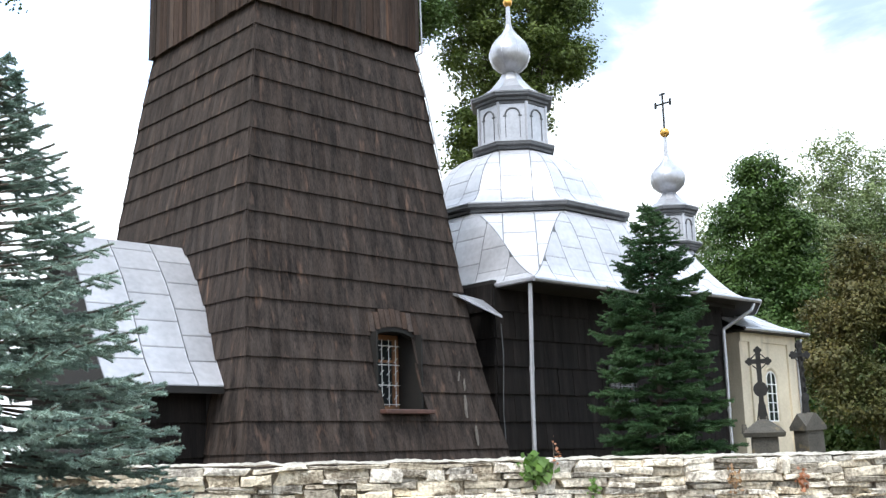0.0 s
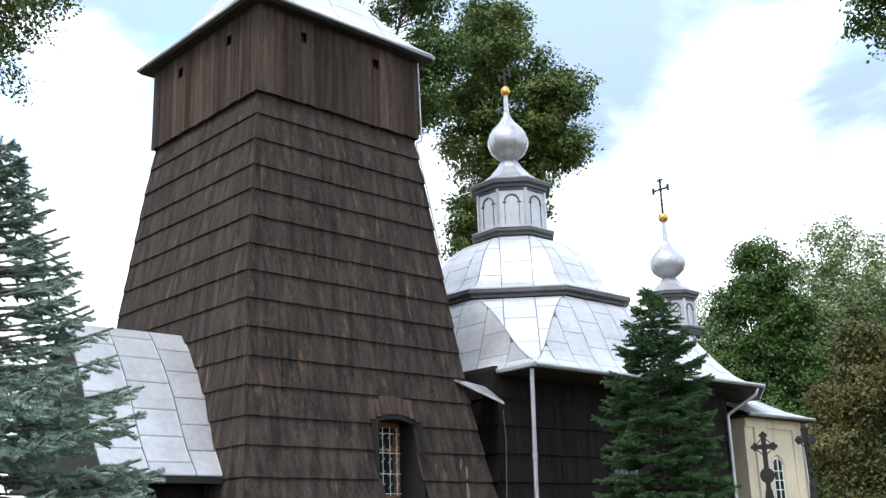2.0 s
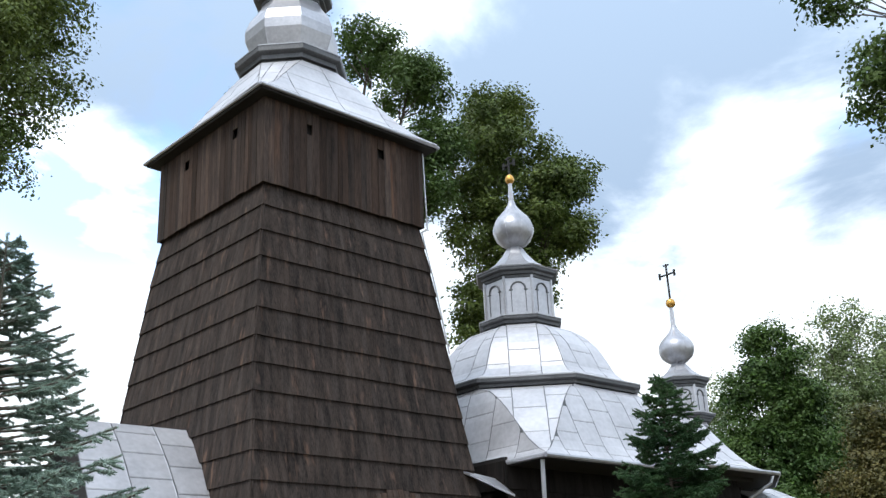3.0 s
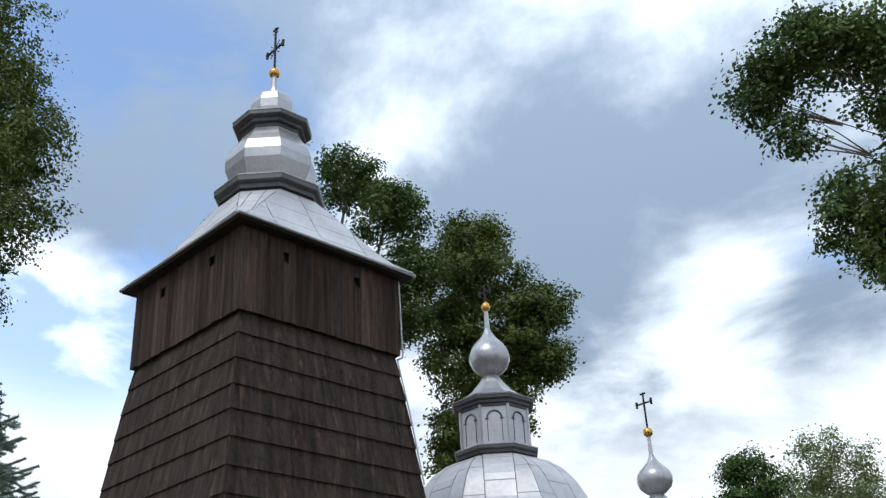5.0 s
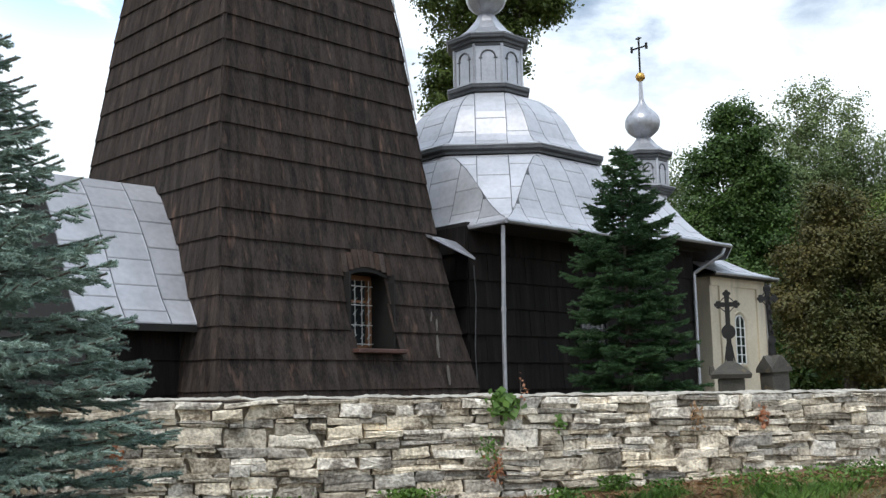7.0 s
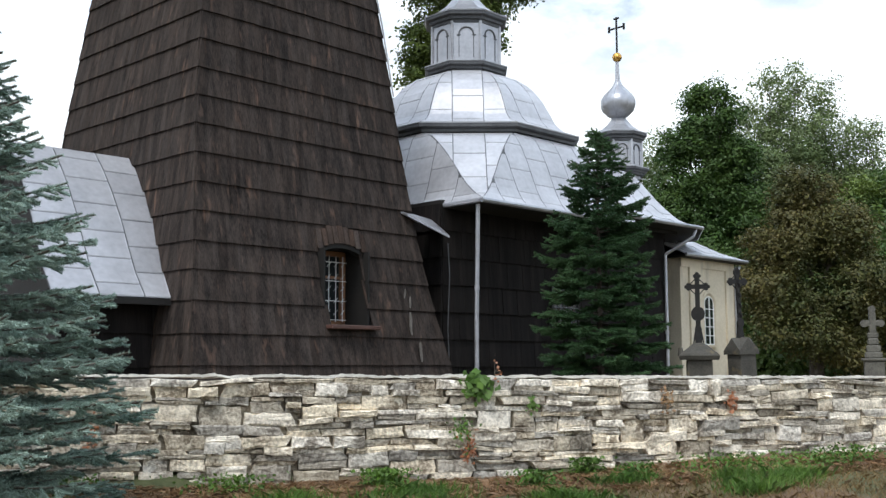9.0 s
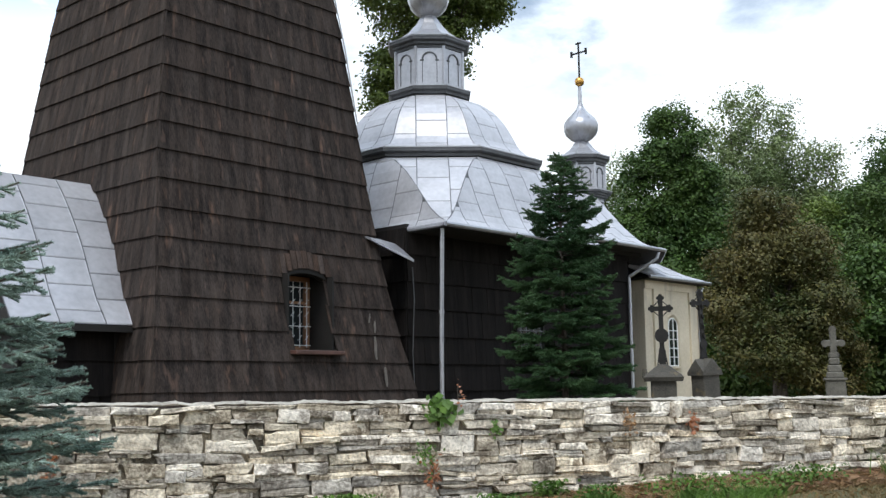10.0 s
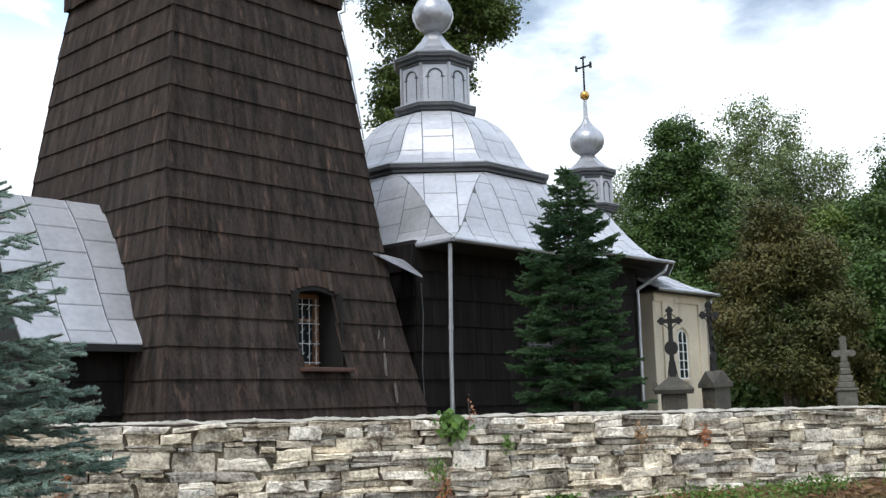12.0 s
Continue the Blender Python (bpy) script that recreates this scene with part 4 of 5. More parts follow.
# ---- dry-stone wall ----
def stone_meshes(n, rng):
    """Split rubble slabs one unit wide and high: a broken angular outline, a crooked flat face with a chipped arris."""
    made = []
    for _ in range(n):
        vs, fs = [], []
        # four uneven corners, then a few broken points along each side
        q = [(-0.5 + rng.choice((0.01, 0.03, 0.07, 0.15)) * rng.random(), -0.5 + rng.choice((0, 0.02, 0.05, 0.16)) * rng.random()), (0.5 - rng.choice((0.01, 0.03, 0.07, 0.15)) * rng.random(), -0.5 + rng.choice((0, 0.02, 0.05, 0.16)) * rng.random()),
             (0.5 - rng.choice((0.01, 0.04, 0.09, 0.2)) * rng.random(), 0.5 - rng.choice((0, 0.02, 0.06, 0.20)) * rng.random()), (-0.5 + rng.choice((0.01, 0.04, 0.09, 0.2)) * rng.random(), 0.5 - rng.choice((0, 0.02, 0.06, 0.20)) * rng.random())]
        out = []
        for i in range(4):
            (ax, az), (bx, bz) = q[i], q[(i + 1) % 4]
            m = 5 if i % 2 == 0 else 2
            for j in range(m):
                u = (j + (rng.uniform(-0.25, 0.25) if j else 0)) / m
                x, z = ax + (bx - ax) * u, az + (bz - az) * u
                if j:
                    if i % 2 == 0:
                        z += rng.uniform(-0.08, 0.06)
                    else:
                        x += rng.uniform(-0.03, 0.03)
                out.append((x, z))
        k = len(out)
        tx, tz, bulge = rng.uniform(-0.05, 0.05), rng.uniform(-0.06, 0.04), rng.uniform(0.0, 0.04)
        for ins, y in ((1.0, 0.5), (1.0, -0.40), (0.985, -0.455)):
            for x, z in out:
                vs.append((x * (1 - (1 - ins) * 0.5), y + ((x * tx + z * tz) + rng.uniform(-0.03, 0.03) if y < 0 else 0), z * ins))
        for x, z in out:
            vs.append((x * 0.80 + rng.uniform(-0.04, 0.04), -0.465 - bulge + x * tx + z * tz + rng.uniform(-0.03, 0.03), z * 0.70 + rng.uniform(-0.07, 0.07)))
        vs.append((rng.uniform(-0.2, 0.2), -0.47 - bulge + rng.uniform(-0.02, 0.02), rng.uniform(-0.15, 0.15)))
        for r in range(3):
            fs += [(r * k + i, r * k + (i + 1) % k, (r + 1) * k + (i + 1) % k, (r + 1) * k + i) for i in range(k)]
        fs += [(3 * k + i, 3 * k + (i + 1) % k, 4 * k) for i in range(k)]
        made.append((vs, fs))
    return made


def build_wall():
    rng = random.Random(21)
    m = Matrix.Translation(WALL_O - Vector((0, 0, 0.025))) @ Matrix.Rotation(math.atan2(WALL_D.y, WALL_D.x), 4, "Z") @ Matrix.Rotation(radians(0.4), 4, "Y")
    s0, s1, top = -5.5, 14.0, 1.50
    vs, fs = [], []
    n = 60
    for k in range(n + 1):
        s = s0 + (s1 - s0) * k / n
        for y, z in ((0.055, 0.0), (0.055, top - 0.02), (0.47, top - 0.02), (0.47, 0.0)):
            vs.append((s, y + 0.015 * noise.noise((s * 3, z * 3, y)), z))
    for k in range(n):
        fs += [(k * 4 + i, k * 4 + i + 1, k * 4 + i + 5, k * 4 + i + 4) for i in range(3)]
    wall = part("stone_wall", (vs, fs), MORTAR, None)
    wall.matrix_basis = m
    tagged(wall, "low boundary wall of flat grey rubble stones in pale mortar", "wall", kind="structure")
    # pale, uneven mortar cap
    vs, fs = [], []
    n = 800
    for k in range(n + 1):
        s = s0 + (s1 - s0) * k / n
        a, b = noise.noise((s * 2.3, 0, 0)), noise.noise((s * 7.0, 5, 0))
        c = noise.noise((s * 23.0, 2, 0)) + 0.6 * noise.noise((s * 47.0, 3, 0))
        zt = top + 0.030 + 0.022 * a + 0.016 * b + 0.012 * c
        f = -0.005 + 0.035 * b + 0.022 * c
        zb = top + 0.012 - 0.06 * abs(noise.noise((s * 3.0, 9, 0)))
        for y, z in ((0.02 - f, zb), (0.0 - f, (zb + zt) / 2), (0.03 - f, zt - 0.008), (0.25, zt + 0.015), (0.5, zt - 0.01), (0.52, zb)):
            vs.append((s, y, z))
    for k in range(n):
        fs += [(k * 6 + i, k * 6 + i + 1, k * 6 + i + 7, k * 6 + i + 6) for i in range(5)]
    cap = part("wall_cap", (vs, fs), CAP, wall, "pale rough mortar cap")
    # stones in wavering courses
    shapes = stone_meshes(48, rng)
    meshes = []
    for v, f in shapes:
        me = bpy.data.meshes.new("stone")
        me.from_pydata(v, [], f)
        me.materials.append(STONE)
        meshes.append(me)
    rest_v, rest_f = [], []
    lines = [0.05]
    while lines[-1] < top - 0.10:
        lines.append(lines[-1] + rng.choice((0.045, 0.055, 0.06, 0.07, 0.08, 0.09)))
    lines.append(top - 0.004)
    rows = len(lines) - 1

    def line(i, s):
        if i == 0 or i == rows:
            return lines[i]
        return lines[i] + 0.06 * noise.noise((s * 0.7, i * 0.35, 0)) + 0.022 * noise.noise((s * 2.4, i * 5.3, 2))
    # stones one, two or three layers high, fitted to those already laid
    count = 0
    front = [s0 + rng.uniform(0, 0.3) for _ in range(rows)]
    while min(front) < s1:
        i = front.index(min(front))
        tall = 1
        want = rng.choice((1, 1, 1, 1, 2, 2, 2, 3))
        while tall < want and i + tall < rows and front[i + tall] - front[i] < 0.07:
            tall += 1
        s = max(front[i:i + tall])
        w = rng.uniform(0.30, 0.75) if tall == 1 else rng.uniform(0.24, 0.60)
        if rng.random() < 0.16:
            w *= 0.55
        # end in line with a neighbour now and then, as the mason does
        if i + tall < rows and 0.14 < front[i + tall] - s < w:
            w = front[i + tall] - s if rng.random() < 0.5 else w
        e = s + w
        for k in range(i, i + tall):
            front[k] = e
        mid = (s + e) / 2
        za, zb = line(i, mid), line(i + tall, mid)
        if zb < wall_base(mid) - 0.12:
            continue
        lean = math.degrees(math.atan2(line(i, e) - line(i, s), w)) * -0.8 + rng.gauss(0, 1.0)
        out = rng.choice((-0.02, 0.0, 0.01, 0.025, 0.04, 0.06)) + rng.uniform(-0.01, 0.01)
        sc = (w + rng.uniform(-0.008, 0.02), 0.26, (zb - za) + rng.uniform(-0.004, 0.016))
        k = rng.randrange(len(meshes))
        mm = Matrix.Translation((mid, 0.10 - out, (za + zb) / 2)) @ Matrix.Rotation(radians(lean), 4, "Y") @ Matrix.Diagonal((sc[0] * rng.choice((-1, 1)), sc[1], sc[2], 1))
        if -2.1 < mid < 6.0 and count < 300:
            ob = new("stone", meshes[k])
            ob.parent = wall
            ob.matrix_basis = mm
            count += 1
        else:
            b0 = len(rest_v)
            rest_v += [mm @ Vector(p) for p in shapes[k][0]]
            rest_f += [tuple(b0 + q for q in f) for f in shapes[k][1]]
    rest = part("stones", (rest_v, rest_f), STONE_J, wall)
    rest["kind"] = "stuff"


# ---- trees ----
def leaf_mesh(points, size, rng, out=None, aspect=0.62):
    """One folded leaf (two triangles pairs) at each point."""
    n = len(points)
    nrm = rng.normal(size=(n, 3)); nrm[:, 2] = np.abs(nrm[:, 2]) + 0.3
    if out is not None:
        nrm += out * 1.5
    nrm /= np.linalg.norm(nrm, axis=1)[:, None]
    a = np.cross(nrm, rng.normal(size=(n, 3))); a /= np.linalg.norm(a, axis=1)[:, None] + 1e-9
    b = np.cross(nrm, a)
    s = size * rng.uniform(0.6, 1.35, (n, 1))
    v = np.stack([points - a * s, points - b * s * aspect + nrm * s * 0.12, points + a * s, points + b * s * aspect + nrm * s * 0.12], 1).reshape(-1, 3)
    f = np.arange(4 * n).reshape(n, 4)
    return v, f


def quick_mesh(name, v, f, mat, parent):
    me = bpy.data.meshes.new(name)
    k = f.shape[1]
    me.vertices.add(len(v)); me.vertices.foreach_set("co", np.asarray(v, np.float32).ravel())
    me.loops.add(f.size); me.loops.foreach_set("vertex_index", f.astype(np.int32).ravel())
    me.polygons.add(len(f)); me.polygons.foreach_set("loop_start", np.arange(0, f.size, k, dtype=np.int32))
    me.update(calc_edges=True)
    me.materials.append(mat)
    ob = new(name, me)
    if parent is not None:
        ob.parent = parent
    return ob


def crown_points(lobes, clumps, per, spread, rng):
    """Leaf places: each lobe (centre, radii) carries small foliage masses on its skin, leafy on their outer, upper sides."""
    subs, subr = [], []
    for c, r in lobes:
        c, r = np.array(c), np.array(r)
        m = int(24 + 4 * r.mean())
        d = rng.normal(size=(m, 3)); d /= np.linalg.norm(d, axis=1)[:, None]
        subs.append(c + d * r * rng.uniform(0.45, 0.88, (m, 1)))
        subr.append(r.mean() * rng.uniform(0.24, 0.48, m))
    subs, subr = np.concatenate(subs), np.concatenate(subr)
    pick = rng.choice(len(subs), clumps, p=subr ** 2 / (subr ** 2).sum())
    d = rng.normal(size=(clumps, 3)); d[:, 2] = d[:, 2] * 0.8 + 0.35
    d /= np.linalg.norm(d, axis=1)[:, None]
    c = subs[pick] + d * subr[pick][:, None] * rng.uniform(0.55, 1.12, (clumps, 1)) * np.array([1.15, 1.15, 0.75])
    pts = np.repeat(c, per, 0) + rng.normal(size=(clumps * per, 3)) * spread * np.array([0.8, 0.8, 0.5])
    return pts, np.repeat(d, per, 0)


def limb(bm, a, b, r0, r1, rng, bends=3):
    pts = [Vector(a).lerp(Vector(b), k / bends) + (Vector([rng.uniform(-1, 1) for _ in range(3)]) * (Vector(b) - Vector(a)).length * 0.05 if 0 < k < bends else Vector()) for k in range(bends + 1)]
    for k in range(bends):
        rod(bm, pts[k], pts[k + 1], r0 + (r1 - r0) * k / bends, 7, r0 + (r1 - r0) * (k + 1) / bends)


def broad_tree(name, label, x, y, lobes, mat, seed, clumps=500, per=14, spread=0.35, size=0.16, trunk=0.3, group="", lean=(0, 0), limbs=0.5):
    """lobes: (offset from the foot, radii). The foot stands on the ground."""
    rng, nr = random.Random(seed), np.random.default_rng(seed)
    z = ground_z(x, y) - 0.05
    t = thing(name, pose(x, y, z), label, "tree", group)
    bm = bmesh.new()
    top = max(l[0][2] for l in lobes)
    low = min(l[0][2] - l[1][2] * 0.6 for l in lobes)
    fork = Vector((lean[0] * 0.5, lean[1] * 0.5, max(low, top * 0.25)))
    limb(bm, (0, 0, 0), fork, trunk, trunk * 0.72, rng, 2)
    for c, r in lobes:
        limb(bm, fork, c, trunk * limbs, trunk * limbs * 0.24, rng)
        for _ in range(4):
            d = Vector([rng.uniform(-1, 1) for _ in range(3)])
            q = Vector(c) + Vector((d.x * r[0], d.y * r[1], d.z * r[2])) * 0.7
            limb(bm, Vector(c).lerp(fork, 0.25), q, trunk * 0.16, trunk * 0.03, rng, 2)
    part("trunk", bm, BARK, t)
    pts, d = crown_points(lobes, clumps, per, spread, nr)
    v, f = leaf_mesh(pts, size, nr, d)
    quick_mesh("crown", v, f, mat, t)
    return t


def spruce(name, label, x, y, height, slope, widest, mat, seed, whorls, per, needle, ring, shoot, pitch=0.1, reach_side=0.42, width=0.17, low=0.2, girth=0.075, lift=0.0, rounded=False):
    """A spruce: tiers of limbs that sag and turn up at their tips, each a flat spray of side shoots clothed in needles."""
    rng, nr = random.Random(seed), np.random.default_rng(seed)
    z = ground_z(x, y) - 0.03
    t = thing(name, pose(x, y, z), label, "tree")
    wood = bmesh.new()
    rod(wood, (0, 0, 0), (0, 0, height * 0.985), girth, 8, 0.008)
    starts, ends = [], []
    up = Vector((0, 0, 1))
    for w in range(whorls):
        f = (w + 0.2) / whorls
        h = low + (height - low) * f ** 0.92
        gap = (height - low) / whorls
        reach = widest * (1 - math.exp(-slope * (height - h) / widest)) + 0.05 if rounded else min(slope * (height - h) + 0.06, widest) * (0.86 + 0.14 * min(h / 0.9, 1))
        for k in range(per if f < 0.5 or rounded else per * 2 // 3):
            a = 2 * math.pi * (k + 0.5 * (w % 2)) / per + rng.uniform(-0.28, 0.28)
            ln = reach * rng.choice((0.66, 0.84, 0.95, 1.0, 1.0, 1.06)) * rng.uniform(0.94, 1.06)
            hh = h + rng.uniform(-0.36, 0.36) * gap
            d = Vector((math.cos(a), math.sin(a), 0))
            rise = 0.70 * f ** 1.6 - 0.15 + lift + rng.uniform(-0.08, 0.08)
            sag = -0.03 * (1 - f)
            n = max(int(ln / pitch), 3)
            p0 = Vector((0, 0, hh))
            pts = [p0 + d * ln * u + up * ln * (rise * u + sag * math.sin(u * math.pi) + 0.09 * u ** 3) for u in np.linspace(0, 1, n + 1)]
            side = d.cross(up)
            for j, (p, q) in enumerate(zip(pts, pts[1:])):
                rod(wood, p, q, 0.012, 4, 0.009)
                if (j + 1) / n > 0.3:
                    starts.append(p); ends.append(q)
            for j in range(1, n):
                u = j / n
                if u < 0.22:
                    continue
                tl = min(0.5 * ln * (1 - u) + 0.10, reach_side) * rng.uniform(0.65, 1.15)
                for sg in (-1, 1):
                    dd = (d * 0.85 + side * sg * 0.8 + up * rng.uniform(-0.34, 0.22)).normalized()
                    q = pts[j] + dd * tl
                    starts.append(pts[j]); ends.append(q)
                    if tl > 0.17:
                        for g in ((0.3, 0.6) if tl > 0.25 else (0.5,)):
                            for sg2 in (-1, 1):
                                m = pts[j].lerp(q, g)
                                starts.append(m); ends.append(m + (dd + side * sg2 * 0.75 + up * rng.uniform(-0.30, 0.22)).normalized() * tl * (0.66 - 0.4 * g))
    starts.append(Vector((0, 0, height * 0.88))); ends.append(Vector((0, 0, height)))
    part("trunk", wood, BARK, t)
    a, b = np.array([tuple(p) for p in starts]), np.array([tuple(p) for p in ends])
    ln = np.linalg.norm(b - a, axis=1)
    axis = (b - a) / (ln[:, None] + 1e-9)
    # shoots: slim three-sided tapers
    e1 = np.cross(axis, nr.normal(size=axis.shape)); e1 /= np.linalg.norm(e1, axis=1)[:, None] + 1e-9
    e2 = np.cross(axis, e1)
    rings = []
    for c, r in ((a, shoot), (b + axis * 0.012, shoot * 0.55)):
        for q in range(3):
            g = 2 * math.pi * q / 3
            rings.append(c + (e1 * math.cos(g) + e2 * math.sin(g)) * r)
    v = np.stack(rings, 1).reshape(-1, 3)
    base = np.arange(len(a))[:, None] * 6
    f = np.concatenate([base + np.array([[q, (q + 1) % 3, (q + 1) % 3 + 3, q + 3]]) for q in range(3)], 0)
    shoots_v, shoots_f = v, np.concatenate([f[:, [0, 1, 2]], f[:, [0, 2, 3]]], 0)
    cnt = np.maximum((ln / ring).astype(int), 3)
    idx = np.repeat(np.arange(len(a)), cnt)
    u = nr.uniform(0, 1.03, len(idx))[:, None]
    base = a[idx] + (b - a)[idx] * u
    ax = axis[idx]
    r = nr.normal(size=ax.shape); r[:, 2] = r[:, 2] * 0.8 + 0.3
    r -= (r * ax).sum(1)[:, None] * ax; r /= np.linalg.norm(r, axis=1)[:, None] + 1e-9
    dirn = ax * 0.7 + r; dirn /= np.linalg.norm(dirn, axis=1)[:, None]
    wv = np.cross(dirn, nr.normal(size=ax.shape)); wv /= np.linalg.norm(wv, axis=1)[:, None] + 1e-9
    sz = needle * nr.uniform(0.7, 1.2, (len(idx), 1))
    v = np.stack([base - wv * sz * width, base + wv * sz * width, base + dirn * sz], 1).reshape(-1, 3)
    tris = np.concatenate([shoots_f, np.arange(len(v)).reshape(-1, 3) + len(shoots_v)], 0)
    quick_mesh("foliage", np.concatenate([shoots_v, v], 0), tris, mat, t)
    return t


def at(az, r):
    return r * math.sin(radians(az)), r * math.cos(radians(az))


def build_trees():
    x, y = at(-24.1, 9.2)
    spruce("blue_spruce", "young blue spruce with dense silvery needles before the wall", x, y, 4.72, 0.48, 1.80, NEEDLE_BLUE, 5, 24, 18, 0.030, 0.0016, 0.012, 0.13, 0.24, 0.15, lift=-0.02)
    x, y = at(11.4, 20.0)
    spruce("green_spruce", "dark green conical spruce beside the church", x, y, 5.5, 0.80, 1.42, NEEDLE_DARK, 8, 17, 13, 0.046, 0.0038, 0.017, 0.11, 0.38, 0.16, rounded=True)

    def put(name, label, az, r, lobes, mat, seed, dz=0.0, **kw):
        px, py = at(az, r)
        lobes = [((c[0], c[1], c[2] + dz), q) for c, q in lobes]
        broad_tree(name, label, px, py, lobes, mat, seed, **kw)
    # lime behind the dome
    put("lime_tree", "tall lime tree with yellowish green crown", 3.9, 46,
        [((-0.1, 0, 24.3), (1.9, 2.0, 1.7)), ((-1.2, 0, 21.6), (2.1, 2.4, 2.2)), ((2.0, 0, 20.6), (2.3, 2.4, 1.9)), ((-1.0, 0, 18.0), (1.9, 2.4, 2.2)), ((2.0, 0, 18.2), (1.8, 2.2, 1.5)), ((-1.7, 0, 14.0), (0.9, 1.4, 2.6)), ((0.3, 0, 15.6), (1.7, 2.0, 2.2))],
        LEAF_LIME, 31, dz=0.6, clumps=3600, per=24, spread=0.30, size=0.085)
    put("ash_tree", "tall ash tree with feathery green crown", -4.2, 43,
        [((0.2, 0, 26.8), (1.6, 1.8, 1.6)), ((1.9, 0, 24.6), (1.7, 2.0, 1.7)), ((-3.0, 0, 23.6), (2.6, 2.4, 2.0)), ((2.9, 0, 21.8), (1.4, 1.8, 1.9)), ((-1.0, 0, 21.0), (3.0, 2.6, 2.8)), ((2.6, 0, 19.2), (1.2, 1.6, 1.4))],
        LEAF_ASH, 32, dz=0.4, clumps=3200, per=22, spread=0.30, size=0.085)
    put("roadside_tree", "large leafy tree beside the porch", -28.0, 26,
        [((0, 0, 19.6), (2.4, 2.4, 2.2)), ((0.9, 0, 17.0), (2.3, 2.4, 2.2)), ((1.0, 0, 14.6), (2.2, 2.4, 1.7)), ((0.6, 0, 12.6), (1.6, 2, 1.3)), ((-1.8, 0, 16), (2.4, 2.4, 3.4)), ((0.9, 0, 15.8), (2.0, 2.2, 1.6))],
        LEAF_LIME, 33, clumps=4200, per=20, spread=0.20, size=0.056)
    # overhanging ash: its trunk stands out to the side
    put("overhanging_ash", "ash tree with long drooping leafy branches", 38.6, 17.5,
        [((-4.3, 2.4, 12.2), (0.65, 0.7, 0.65)), ((-3.6, 2.0, 12.9), (0.9, 0.9, 0.8)), ((-3.9, 2.2, 11.2), (0.4, 0.5, 0.5)), ((-2.8, 1.6, 12.4), (0.9, 0.9, 0.9)), ((-3.4, 2.0, 9.9), (0.4, 0.45, 0.45)), ((-2.9, 1.7, 9.4), (0.55, 0.6, 0.6)),
         ((-2.8, 1.7, 8.2), (0.5, 0.5, 0.5)), ((-3.3, 2.2, 9.2), (0.55, 0.6, 0.6)), ((-3.0, 2.0, 8.7), (0.5, 0.5, 0.5)), ((-2.2, 1.3, 10.3), (0.75, 0.8, 0.7)), ((-2.3, 1.4, 11.5), (0.8, 0.8, 0.6)), ((0.0, 0, 12.0), (2.2, 2.2, 2.6))],
        LEAF_ASH, 34, dz=-0.25, clumps=3600, per=18, spread=0.17, size=0.05, trunk=0.12, limbs=0.2)
    # woods to the right
    put("maple_tree", "dense dark green maple behind the church", 17.3, 52,
        [((0.2, 0, 13.0), (1.4, 1.6, 1.6)), ((-0.7, 0, 11.2), (1.7, 1.9, 1.8)), ((1.0, 0, 10.6), (1.6, 1.9, 1.9)), ((-1.1, 0, 8.2), (2.0, 2.2, 2.1)), ((1.2, -0.5, 7.6), (1.9, 2.2, 2.1)), ((-0.9, -1, 5.2), (2.3, 2.4, 2.2)),
         ((1.4, -1, 4.8), (2.1, 2.4, 2.0)), ((0.2, -1, 2.4), (2.8, 2.2, 1.9))],
        LEAF_DARK, 35, clumps=6000, per=22, spread=0.27, size=0.085)
    put("turning_tree", "broad tree with brownish autumn leaves", 22.5, 40,
        [((-0.3, 0, 7.0), (1.1, 1.4, 1.2)), ((-1.0, 0, 5.6), (1.3, 1.6, 1.4)), ((0.8, 0, 5.4), (1.3, 1.6, 1.4)), ((-1.3, 0, 3.8), (1.4, 1.8, 1.5)), ((1.2, 0, 3.6), (1.5, 1.8, 1.5)), ((0.0, -0.8, 2.2), (2.2, 1.8, 1.6)), ((1.9, 0, 1.9), (1.3, 1.6, 1.3))],
        LEAF_BROWN, 36, clumps=4600, per=20, spread=0.22, size=0.062)
    pale = [(13.4, 60, 13.6), (14.9, 62, 14.4), (19.3, 60, 15.6), (20.6, 62, 17.0), (21.9, 64, 17.4), (23.1, 66, 16.6), (24.4, 68, 14.6), (25.6, 66, 13.6)]
    for k, (az, r, h) in enumerate(pale):
        put("birch_tree", "slender pale green tree in the wood", az, r,
            [((0, 0, h - 1.5), (0.9, 1.1, 1.8)), ((-0.7, 0, h - 3.8), (1.3, 1.5, 1.9)), ((0.8, 0, h - 4.6), (1.4, 1.5, 1.9)), ((-0.3, 0, h - 6.8), (1.8, 1.8, 2.2)), ((0.6, 0, h - 9.2), (2.0, 2.0, 2.2))],
            LEAF_PALE, 40 + k, clumps=900, per=16, spread=0.40, size=0.085, trunk=0.14, group="trees in the wood")
